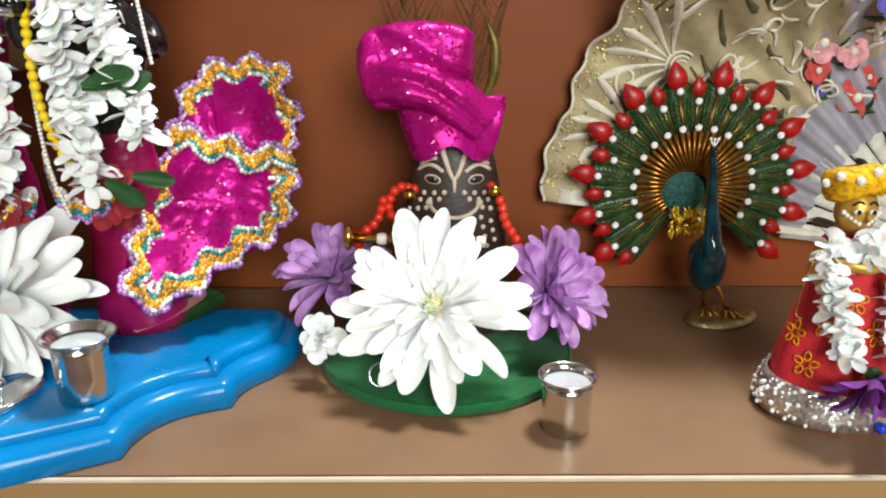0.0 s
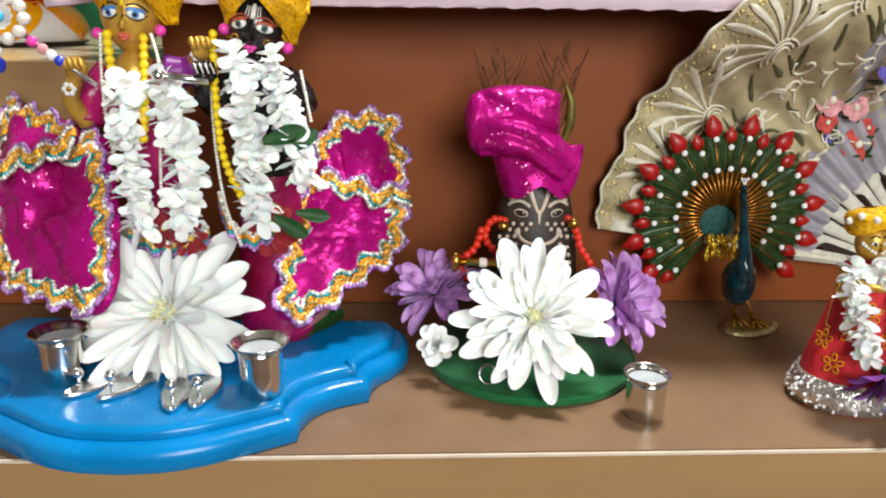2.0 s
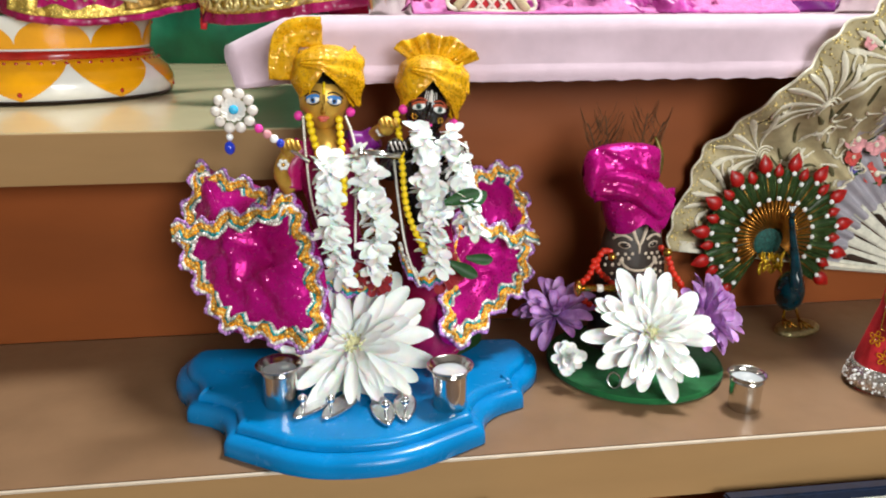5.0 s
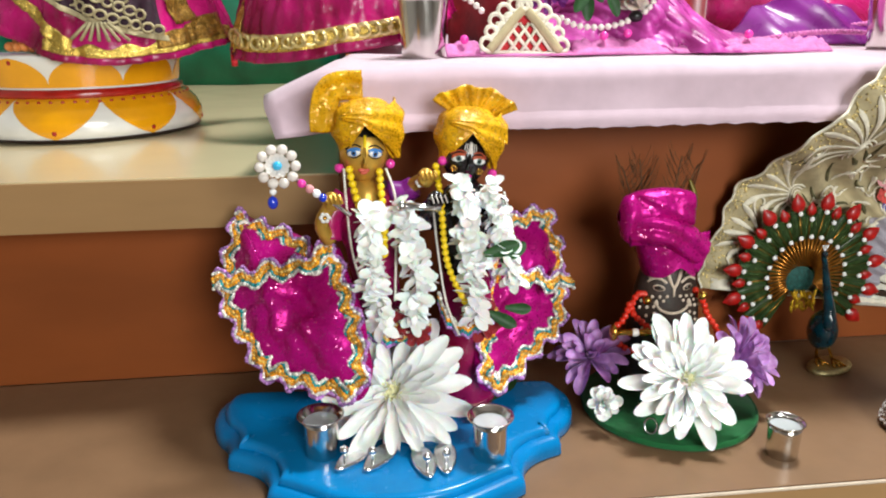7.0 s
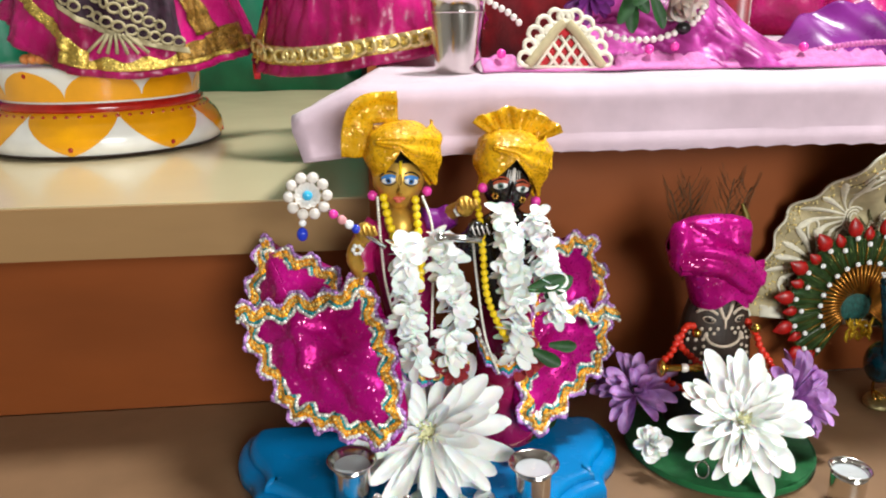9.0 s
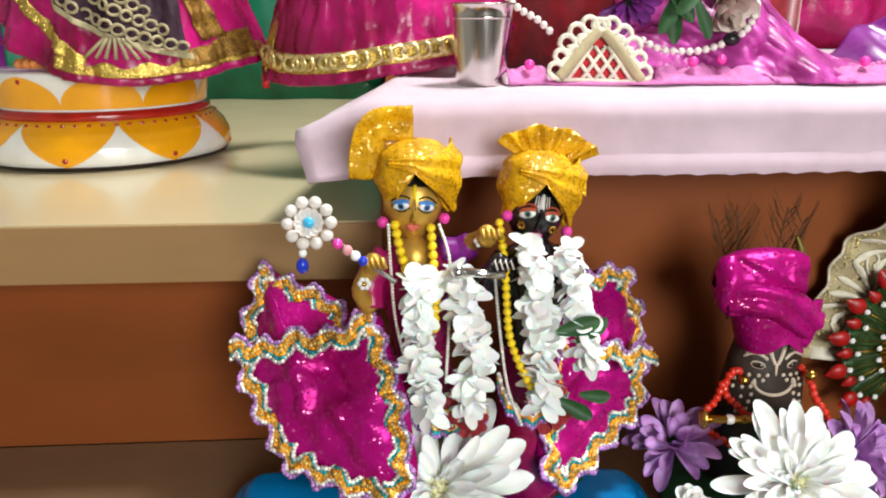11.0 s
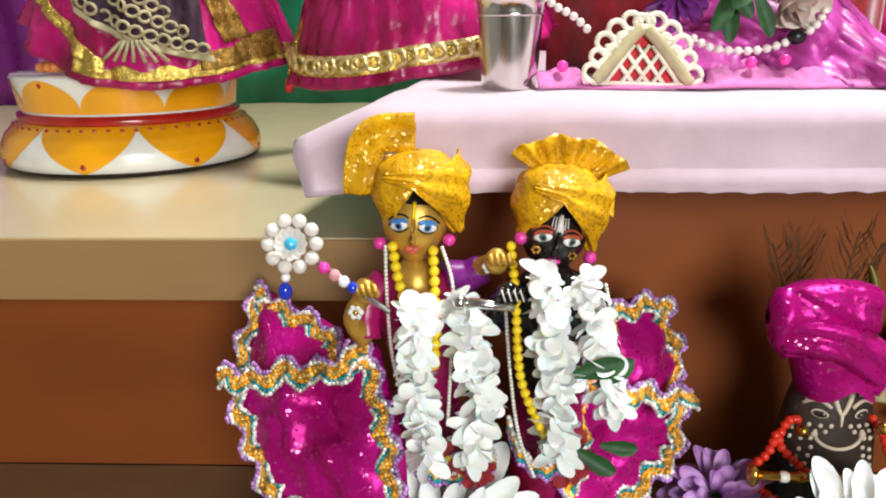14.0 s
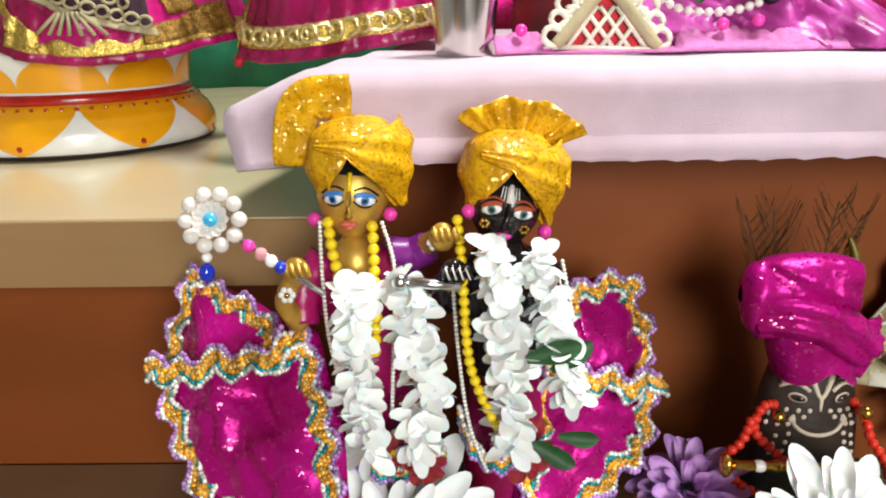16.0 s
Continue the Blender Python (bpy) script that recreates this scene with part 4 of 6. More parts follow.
def skirt(pts, n, cross, label):
    o = empty("doll_skirt", pose(0, 0, 0), label, "skirt", "flared skirts")
    n = Vector(n)
    P = smooth_path(pts, 10, True)
    c = sum(P, Vector()) / len(P)
    m = len(P)

    def fn(u, v):
        p = P[int(round(u * m)) % m]
        q = c.lerp(p, v)
        b = 0.010 * (1 - v ** 4) + 0.013 * (noise.noise(q * 28) + 0.65 * noise.noise(q * 75)) * (1 - v * v) ** 1.2 - 0.002 * v ** 4
        return q + n * b
    Acc().add(slab(fn, m, 14, 0.0012)).ob("panel", MAGENTA, o)

    def strand(path, closed, off, ph, m_, name):
        acc = Acc()
        L, out = 0.0, []
        K = len(path)
        for i in range(K):
            a, b = path[i - 1 if closed or i else 0], path[(i + 1) % K if closed or i < K - 1 else i]
            t = (b - a).normalized()
            side = n.cross(t).normalized()
            L += (path[i] - path[i - 1]).length if i else 0
            w = 0.0033 * math.sin(L / 0.0235 * 2 * math.pi + 0.6 * math.sin(L * 40)) + 0.0009 * math.sin(L * 700 + ph * 2)
            out.append(path[i] + side * (-off + w) + n * (0.0052 + 0.0014 * math.sin(L / 0.0235 * 2 * math.pi + ph)))
        if closed:
            out.append(out[0])
        acc = string_beads(out, 0.0017, 0.0025, 6)
        acc.add(tube(out, 0.0009, 6))
        tagged(acc.ob(name, m_, o), "", "", "", "stuff")
    fine = [p.copy() for p in smooth_path(P[::2], 6, True)]
    sets = ((0.0004, 0.0, BRAID_PURPLE, "violet_braid"), (0.0024, 1.2, BRAID_WHITE, "white_braid"), (0.0044, 2.2, BRAID_ORANGE, "orange_braid"), (0.0064, 2.9, BRAID_GOLD, "gold_braid"), (0.0084, 3.6, BRAID_ORANGE, "orange_braid"), (0.0103, 4.4, BRAID_TEAL, "teal_braid"), (0.0122, 5.0, BRAID_WHITE, "white_braid"))
    for off, ph, m_, name in sets:
        strand(fine, True, off, ph, m_, name)
    cr = [p + n * 0.0165 for p in smooth_path(cross, 16)]
    for off, ph, m_, name in sets:
        strand(cr, False, off - 0.006, ph, m_, name)
    return o


skirt([(-0.360, 0.457, 0.179), (-0.344, 0.446, 0.175), (-0.322, 0.431, 0.172), (-0.303, 0.416, 0.166), (-0.297, 0.405, 0.157), (-0.281, 0.402, 0.165), (-0.273, 0.387, 0.148), (-0.263, 0.365, 0.124), (-0.260, 0.351, 0.104), (-0.258, 0.339, 0.087), (-0.268, 0.333, 0.069), (-0.292, 0.346, 0.067), (-0.316, 0.361, 0.068), (-0.339, 0.376, 0.071), (-0.350, 0.391, 0.085), (-0.364, 0.409, 0.100), (-0.375, 0.428, 0.120), (-0.372, 0.441, 0.142), (-0.366, 0.448, 0.159)],
      (-0.439, -0.756, 0.486), [(-0.368, 0.430, 0.127), (-0.341, 0.416, 0.132), (-0.322, 0.411, 0.140), (-0.299, 0.400, 0.145), (-0.279, 0.395, 0.157)], "flared magenta lame skirt with rainbow braid edges on a doll")
skirt([(-0.140, 0.452, 0.168), (-0.107, 0.468, 0.171), (-0.096, 0.469, 0.163), (-0.095, 0.462, 0.147), (-0.087, 0.461, 0.137), (-0.092, 0.452, 0.124), (-0.095, 0.447, 0.115), (-0.090, 0.443, 0.103), (-0.092, 0.433, 0.085), (-0.098, 0.424, 0.073), (-0.122, 0.407, 0.061), (-0.147, 0.387, 0.046), (-0.163, 0.379, 0.044), (-0.173, 0.380, 0.052), (-0.174, 0.387, 0.066), (-0.172, 0.396, 0.082), (-0.168, 0.406, 0.098), (-0.163, 0.416, 0.114), (-0.157, 0.427, 0.132), (-0.151, 0.438, 0.152)],
      (0.397, -0.825, 0.403), [(-0.152, 0.423, 0.126), (-0.130, 0.431, 0.119), (-0.112, 0.437, 0.112), (-0.095, 0.445, 0.113)], "flared purple and magenta skirt with rainbow braid edges")

BLOSSOM = []
for k in range(4):
    rnd = random.Random(40 + k)
    acc = Acc()
    for tier, n in ((0, 6), (1, 5), (2, 4)):
        for i in range(n):
            acc.add(petal(0.0172 * rnd.uniform(0.62, 1.18) * (1 - 0.10 * tier), 0.0122 * rnd.uniform(0.75, 1.2), 0.25, rnd.uniform(-0.3, 0.3), 0.12, 4, 7), pose(0, 0, 0.0030 * (tier - 1), 0, 0, 360 * i / n + 26 * tier + rnd.uniform(-18, 18)) @ pose(0, 0, 0, -20 + 26 * tier + rnd.uniform(-26, 26), rnd.uniform(-35, 35), 0))
    acc.add(ball(0.0030, 8, 1, 1, 1.4))
    BLOSSOM.append(acc.mesh("blossom", PETAL))


def garland(strands, y, label, leaves=(), size=1.0):
    """Blossoms threaded through their middles, one above the other, petals standing out round the string."""
    o = empty("flower_garland", pose(0, 0, 0), label, "garland", "flower garlands")
    rnd = random.Random(int(abs(y) * 1e4) + len(strands))
    for pts in strands:
        path = smooth_path(pts, 12)
        Acc().add(tube(path, 0.0006, 5)).ob("thread", BRAID_WHITE, o)
        L = 0.0
        for a, b in zip(path, path[1:]):
            L += (b - a).length
            if L >= 0.0086 * size:
                L = 0.0
                ob = new("blossom", rnd.choice(BLOSSOM))
                ob.parent = o
                ax = (a - b).normalized() + Vector((rnd.uniform(-0.35, 0.35), rnd.uniform(-0.75, 0.0), rnd.uniform(-0.1, 0.1)))
                ob.matrix_local = axis_pose(a + Vector((rnd.uniform(-0.0022, 0.0022), rnd.uniform(-0.003, 0.001), 0)), ax, rnd.uniform(0, 360)) @ Matrix.Diagonal((*[size * rnd.uniform(0.78, 1.0)] * 3, 1))
    for p, nrm, s, sp in leaves:
        Acc().add(petal(0.03 * s, 0.014 * s, 0.6, 0.1, 0.3, 4, 8), axis_pose(p, nrm, sp)).ob("leaf", LEAF, o, "dark green leaf")
    return o


garland([[(-0.258, 0.376, 0.202), (-0.255, 0.372, 0.178), (-0.253, 0.370, 0.156), (-0.252, 0.368, 0.138), (-0.250, 0.366, 0.112)],
         [(-0.231, 0.378, 0.206), (-0.228, 0.374, 0.181), (-0.222, 0.371, 0.159), (-0.220, 0.368, 0.137), (-0.225, 0.367, 0.115)]], 0.375, "two strings of white blossoms hanging down the golden doll")
garland([[(-0.188, 0.374, 0.222), (-0.185, 0.370, 0.194), (-0.181, 0.368, 0.173), (-0.179, 0.366, 0.146), (-0.178, 0.364, 0.116)],
         [(-0.168, 0.374, 0.220), (-0.162, 0.372, 0.194), (-0.155, 0.370, 0.172), (-0.150, 0.370, 0.136)]], 0.37, "two strings of white blossoms with leaves hanging down the doll",
        [((-0.172, 0.362, 0.166), (0, -1, 0.3), 0.9, -75), ((-0.160, 0.362, 0.160), (0.2, -1, 0.3), 0.8, -60), ((-0.168, 0.364, 0.12), (0, -1, 0.2), 0.8, -120), ((-0.155, 0.366, 0.122), (0.2, -1, 0.2), 0.7, -100)])
for paths, m_, r, lab in (
        (([(-0.268, 0.394, 0.226), (-0.265, 0.386, 0.212), (-0.260, 0.378, 0.196)], [(-0.246, 0.393, 0.224), (-0.245, 0.385, 0.205), (-0.244, 0.377, 0.185), (-0.245, 0.372, 0.166)]), YELLOW_BEAD, 0.0031, "yellow bead string hanging on the golden doll"),
        (([(-0.204, 0.392, 0.227), (-0.202, 0.380, 0.205), (-0.201, 0.375, 0.185), (-0.199, 0.372, 0.161), (-0.193, 0.368, 0.143), (-0.184, 0.366, 0.125)],), YELLOW_BEAD, 0.0028, "yellow bead string hanging on the black doll"),
        (([(-0.272, 0.394, 0.226), (-0.271, 0.386, 0.200), (-0.268, 0.38, 0.165), (-0.258, 0.374, 0.125)], [(-0.241, 0.392, 0.226), (-0.235, 0.384, 0.205), (-0.236, 0.376, 0.17), (-0.238, 0.372, 0.13)]), BRAID_WHITE, 0.0012, "thin silver bead string on the golden doll"),
        (([(-0.207, 0.39, 0.2), (-0.204, 0.378, 0.16), (-0.199, 0.372, 0.125), (-0.19, 0.368, 0.1)], [(-0.152, 0.392, 0.205), (-0.146, 0.386, 0.175)]), BRAID_WHITE, 0.0012, "thin silver bead string on the black doll")):
    o = empty("bead_string", pose(0, 0, 0), lab, "necklace", "bead strings")
    for p in paths:
        bead_parts(smooth_path(p, 8), r, r * 1.8, m_, o, 8)
for pts, m_ in (([(-0.204, 0.379, 0.128), (-0.198, 0.374, 0.112), (-0.185, 0.370, 0.104), (-0.172, 0.372, 0.108)], BRAID_ORANGE), ([(-0.26, 0.374, 0.107), (-0.245, 0.37, 0.1), (-0.228, 0.37, 0.1), (-0.212, 0.374, 0.106)], BRAID_GOLD)):
    o = empty("braid_trim", pose(0, 0, 0), "colourful braid hanging across the gown of a doll", "trim", "gown braids")
    for k, (mm, dz) in enumerate(((m_, 0), (BRAID_TEAL, -0.003), (BRAID_WHITE, 0.003), (BRAID_PURPLE, -0.0055))):
        string_beads([p + Vector((0, 0, dz + 0.0016 * math.sin(i * 0.9))) for i, p in enumerate(smooth_path(pts, 12))], 0.0017, 0.0026, 6).ob("strand", mm, o)["kind"] = "stuff"
# red flowers peeping out below the garlands
for x, z in ((-0.238, 0.110), (-0.222, 0.104)):
    big_flower((x, 0.372, z), (0.1, -1, 0.2), 0.013, "small dark red flower with yellow centre under the garland", m=RED_VELVET, core=YELLOW_BEAD, layers=((8, 1, 8, 0.1), (6, 0.8, 30, 0.1)), W=0.6, seed=int(x * -1000), name="red_flower")

# sceptre with a pearl rosette
sc = empty("sceptre", pose(0, 0, 0), "toy sceptre with a pearl rosette held by the golden doll", "sceptre")
Acc().add(tube([(-0.307, 0.371, 0.2265), (-0.288, 0.3705, 0.2125), (-0.268, 0.370, 0.1975)], 0.0016, 8)).ob("rod", SILVER, sc)
RO = axis_pose((-0.317, 0.370, 0.2345), (0.05, -0.95, 0.3))
for i in range(10):
    a = 2 * math.pi * i / 10
    Acc().add(ball(0.0039, 12), RO @ Matrix.Translation((0.0122 * math.cos(a), 0.0122 * math.sin(a), 0))).ob("pearl", PEARL, sc)
for i in range(12):
    Acc().add(petal(0.0095, 0.0058, 0.4, 0.15, 0.5), RO @ pose(0, 0, 0.001, 0, 0, 30 * i) @ pose(0, 0, 0, 18, 0, 0)).ob("rosette_petal", PEARL, sc)
Acc().add(ball(0.0034, 12, 1, 1, 0.6), RO @ Matrix.Translation((0, 0, 0.004))).ob("blue_stone", mat("sky_blue_stone", (0.05, 0.45, 0.75), 0.15, coat=0.6), sc)
Acc().add(ball(0.0026, 10), Matrix.Translation((-0.3215, 0.370, 0.2165))).ob("link", GEM, sc)
Acc().add(ball(0.0042, 12, 0.9, 0.9, 1.15), Matrix.Translation((-0.3222, 0.370, 0.2088))).ob("blue_drop", BLUE_GEM, sc)
for t, m_ in ((0.25, PINK_BEAD), (0.45, ROSE_PINK), (0.62, GEM), (0.78, BLUE_GEM)):
    Acc().add(ball(0.0032, 10), Matrix.Translation(Vector((-0.308, 0.3695, 0.227)).lerp(Vector((-0.281, 0.369, 0.207)), t))).ob("rod_bead", m_, sc)
tagged(Acc().add(tube([(-0.232, 0.370, 0.2035), (-0.203, 0.370, 0.2005)], 0.0026, 10)).add(ball(0.0042, 10), Matrix.Translation((-0.2315, 0.369, 0.2035))).ob("toy_flute", SILVER), "short silver flute in the hand of the black doll", "flute")
tagged(Acc().add(petal(0.05, 0.03, 0.5, 0.05, 0.4, 4, 8), axis_pose((-0.178, 0.392, PLQ + 0.004), (0.15, -0.35, 0.95), -60)).ob("fallen_petal", mat("pale_pink_petal", (0.72, 0.38, 0.36), 0.5, sss=0.2)), "pale pink petal lying on the blue plaque", "petal")
big_flower((-0.172, 0.378, 0.108), (0.25, -1, 0.15), 0.019, "dark red flower with a yellow centre tucked below the garland", m=RED_VELVET, core=YELLOW_BEAD, layers=((9, 1, 6, 0.1), (8, 0.85, 24, 0.1)), W=0.55, seed=71, name="red_flower")
o = empty("fallen_leaf", axis_pose((-0.165, 0.398, PLQ + 0.003), (0.2, -0.35, 0.9), -70), "dark green leaf lying on the blue plaque", "leaf")
Acc().add(petal(0.044, 0.026, 0.5, 0.05, 0.35, 4, 8)).ob("blade", LEAF, o)
Acc().add(tube([(0, 0, 0.0006), (0, 0.03, 0.0022), (0, 0.042, 0.0035)], 0.0006, 5)).ob("midrib", LEAF, o)

# ---- enamel peacock ----
pk = empty("peacock_ornament", pose(0.180, 0.466, 0.0), "enamelled metal peacock ornament with red drops and rhinestones", "ornament")
PC = Vector((-0.008, 0.0325, 0.0855))


def ray_pose(deg, r, y=0.0):
    a = math.radians(deg)
    return Matrix.Translation(PC + Vector((r * math.cos(a), y, r * math.sin(a)))) @ pose(0, 0, 0, 0, 90 - deg, 0)


fq = Acc().add(slab(lambda u, v: ((u - 0.5) * 0.0180 * (0.30 + 0.70 * v) * (1 - 0.25 * max(0, v - 0.8) * 5), 0.0003 * math.cos(u * 6.28) + 0.0003 * math.sin(v * 60), 0.046 * v), 4, 18, 0.0008))
fq.add(tube([(0, -0.0014, 0), (0, -0.0014, 0.047)], 0.0006, 5), k=1)
for i in range(13):
    z = 0.004 + 0.0032 * i
    w = 0.0064 * (0.35 + 0.65 * i / 12)
    for s in (-1, 1):
        fq.add(tube([(0, -0.0013, z), (s * w, -0.0008, z + 0.0042)], 0.00032, 4), k=2)
FEATHER_ME = fq.mesh("feather", [GREEN_ENAMEL, OLD_GOLD, mat("light_green_barb", (0.06, 0.16, 0.03), 0.3, vary=0.4, scale=300, metal=0.3)])
drop = [(0.0001, -0.0060), (0.0040, -0.0042), (0.0056, -0.0006), (0.0050, 0.0030), (0.0028, 0.0064), (0.0001, 0.0096)]
DROP_ME = Acc().add(lathe(drop, 12), Matrix.Diagonal((1, 0.55, 1, 1))).mesh("red_drop", RED_GEM)
GEM_ME = Acc().add(lathe([(0.0001, -0.0012), (0.0022, -0.0008), (0.0024, 0.0), (0.0015, 0.0012), (0.0001, 0.0013)], 8), pose(0, 0, 0, 90, 0, 0)).mesh("rhinestone", GEM, smooth=False)
NF = 24
for i in range(NF):
    deg = -38 + 270 * i / (NF - 1)
    f = new("feather", FEATHER_ME)
    f.parent, f.matrix_local = pk, ray_pose(deg, 0.0225, 0.0015 * (i % 2))
    big = i % 2 == 0
    rr = 0.0735 if big else 0.0655
    d = new("red_drop", DROP_ME)
    d.parent, d.matrix_local = f, Matrix.Translation((0, -0.001, rr - 0.0225)) @ Matrix.Scale(1.28 if big else 0.92, 4)
    g = new("rhinestone", GEM_ME)
    g.parent, g.matrix_local = f, Matrix.Translation((0, -0.0042, rr - 0.0225 - 0.0078)) @ Matrix.Scale(1.08, 4)
for i in range(17):
    g = new("rhinestone", GEM_ME)
    g.parent, g.matrix_local = pk, ray_pose(-30 + 240 * i / 16, 0.0405, -0.004) @ Matrix.Scale(1.05, 4)
def backing(u, v):
    t = math.radians(-40 + 274 * u)
    r = 0.012 + 0.053 * v
    return PC + Vector((r * math.cos(t), 0.0045 + 0.0006 * math.sin(u * 300), r * math.sin(t)))


Acc().add(slab(backing, 120, 6, -0.001)).ob("fan_backing", GREEN_ENAMEL, pk)
acc = Acc()
for i in range(40):
    acc.add(tube([(0, 0, 0.006), (0, 0, 0.0345)], 0.0012, 6, taper=lambda t: 0.5 + 0.8 * t), ray_pose(-40 + 260 * i / 39, 0.004, -0.003))
acc.ob("gold_ribs", OLD_GOLD, pk, "dark gold radiating ribs")
acc = Acc()
for i in range(96):
    acc.add(tube([(0, 0, 0), (0, -0.0006, 0.012), (0, 0, 0.0235 + 0.003 * (i % 3))], 0.00034, 4), ray_pose(-39 + 272 * i / 95, 0.037, -0.0024))
tagged(acc.ob("wire_mesh", mat("green_gilt_wire", (0.10, 0.13, 0.03), 0.3, metal=0.7, vary=0.4, scale=300), pk, "fine gilt wires between the feathers"), "", "", "", "stuff")
Acc().add(lathe([(0.0001, -0.0022), (0.008, -0.0020), (0.0125, -0.0012), (0.0145, 0.0)], 24), Matrix.Translation(PC + Vector((-0.006, -0.0035, -0.004))) @ pose(0, 0, 0, -90, 0, 0)).ob("fan_boss", mat("matt_teal_scales", (0.008, 0.075, 0.062), 0.6, vary=0.6, scale=420, bump=0.6, bscale=600), pk)
acc = Acc()
rnd = random.Random(3)
for i in range(60):
    acc.add(ball(1, 6, 0.0013, 0.0012, 0.0032), Matrix.Translation(PC + Vector((rnd.uniform(-0.015, 0.010), -0.006 - rnd.random() * 0.004, rnd.uniform(-0.034, -0.014)))) @ pose(0, 0, 0, rnd.uniform(-20, 20), rnd.uniform(-35, 35), 0))
acc.ob("gold_plumage", mat("bright_gold_leaf", (0.75, 0.48, 0.03), 0.25, metal=0.7, vary=0.3, scale=300), pk, "bright gold ruffled plumage")
Acc().add(ball(1.0, 20, 0.0122, 0.0165, 0.0205), pose(-0.006, -0.006, 0.043, 12, 0, 0)).ob("body", TEAL_ENAMEL, pk)
Acc().add(tube(smooth_path([(-0.006, -0.012, 0.044), (-0.007, -0.015, 0.058), (-0.006, -0.006, 0.078), (-0.003, 0.007, 0.097), (-0.0015, 0.015, 0.110)], 6), 0.0052, 14, taper=lambda t: 0.5 + 1.4 * (1 - t) ** 2.2)).ob("neck", TEAL_ENAMEL, pk)
Acc().add(ball(0.0036, 12, 0.8, 1.2, 1), Matrix.Translation((-0.0015, 0.0145, 0.1125))).ob("head", TEAL_ENAMEL, pk)
Acc().add(tube([(-0.0015, 0.0110, 0.1125), (-0.002, 0.0070, 0.1105)], 0.0012, 6, taper=lambda t: 1 - 0.8 * t)).ob("beak", GOLD, pk)
for k in (-1, 0, 1):
    Acc().add(tube([(-0.0015, 0.015, 0.1155), (-0.0015 + 0.0025 * k, 0.015, 0.1200)], 0.0005, 5)).add(ball(0.0011, 8), Matrix.Translation((-0.0015 + 0.0025 * k, 0.015, 0.1206))).ob("crest_pin", GEM, pk)
for fx, fy in ((-0.001, 0.003), (0.013, -0.002)):
    Acc().add(tube([(0.5 * fx - 0.005, -0.004, 0.030), (0.8 * fx - 0.001, fy + 0.001, 0.016), (fx, fy, 0.006)], 0.0014, 8)).ob("leg", GOLD, pk)
    acc = Acc()
    for k in (-1, 0, 1):
        acc.add(tube([(fx, fy, 0.0085), (fx + 0.001 + 0.004 * k, fy - 0.005, 0.0070), (fx + 0.002 + 0.006 * k, fy - 0.010, 0.0050)], 0.0019, 6, taper=lambda t: 1.1 - 0.6 * t))
    acc.ob("claw", GOLD, pk)
base = [(0.010 + 0.0270 * math.cos(t) * 0.906 - 0.0165 * math.sin(t) * 0.423, -0.002 + 0.0270 * math.cos(t) * 0.423 + 0.0165 * math.sin(t) * 0.906) for t in [2 * math.pi * i / 40 for i in range(40)]]
Acc().add(prism(base, [(0.001, 0), (0, 0.001), (0, 0.003), (0.0015, 0.0045), (0.004, 0.005)])).ob("base", mat("hammered_pale_gold", (0.50, 0.44, 0.22), 0.35, metal=0.85, vary=0.3, scale=260, bump=0.6, bscale=420), pk)

# ---- lace fan behind it ----
fan = empty("hand_fan", pose(0, 0, 0), "open ivory lace hand fan with printed roses propped behind", "fan")


def fan_y(z):
    t = min(1, max(0, (z - 0.165) / 0.085))
    return 0.514 - 0.084 * t * t * (3 - 2 * t)


def FS(deg, r, out=0.0):
    a = math.radians(deg)
    x, z = 0.37 + r * math.cos(a), 0.03 + r * math.sin(a)
    return Vector((x, fan_y(z) + 0.003 * math.sin(deg * math.radians(360 / 6.0)) * min(1, r / 0.15) - out, z))


def fan_R(deg):
    R = 0.301 + 0.022 / (1 + math.exp((deg - 143) / 4))
    return R + 0.0055 * abs(math.sin(math.radians((deg - 3.5) * 180 / 12))) + 0.0015 * math.sin(deg * 1.3)


D0, D1 = 40.0, 172.0
Acc().add(slab(lambda u, v: FS(D0 + (D1 - D0) * u, 0.112 + (fan_R(D0 + (D1 - D0) * u) - 0.112) * v), 240, 18, 0.0006)).ob("lace_leaf", LACE, fan)
Acc().add(grid(lambda u, v: FS(D0 + (D1 - D0) * u, 0.111 + (0.045 + 0.105 / (1 + math.exp((D0 + (D1 - D0) * u - 126) / 2.5))) * v + 0.007 * math.sin(u * 60) * v, 0.0012), 200, 16)).ob("organza_band", ORGANZA, fan)
Acc().add(tube([FS(D0 + (D1 - D0) * i / 300, fan_R(D0 + (D1 - D0) * i / 300) - 0.001, 0.0008) for i in range(301)], 0.0012, 6)).ob("edge_cord", LACE_RAISED, fan)
for i in range(19):
    deg = D0 + 1 + (D1 - D0 - 2) * i / 18

    def stick(u, v):
        r = 0.006 + 0.118 * v
        w = 0.0020 + 0.0046 * v ** 1.2
        a = math.radians(deg)
        p = FS(deg, r, -0.0025)
        return p + Vector((-math.sin(a) * w * (u - 0.5) * 2, 0.0004 * (i % 3), math.cos(a) * w * (u - 0.5) * 2))
    Acc().add(slab(stick, 3, 14, 0.0012)).ob("stick", CREAM_PAINT, fan)
    if i in (0, 18):
        Acc().add(slab(lambda u, v: FS(deg + (u - 0.5) * 2.0, 0.02 + 0.27 * v, 0.0005), 3, 20, 0.001)).ob("guard_stick", LACE_RAISED, fan)
Acc().add(ball(0.006, 14, 1, 0.5, 1), Matrix.Translation(FS(95, 0.0, 0.002))).ob("pivot", GOLD, fan)
rnd = random.Random(12)


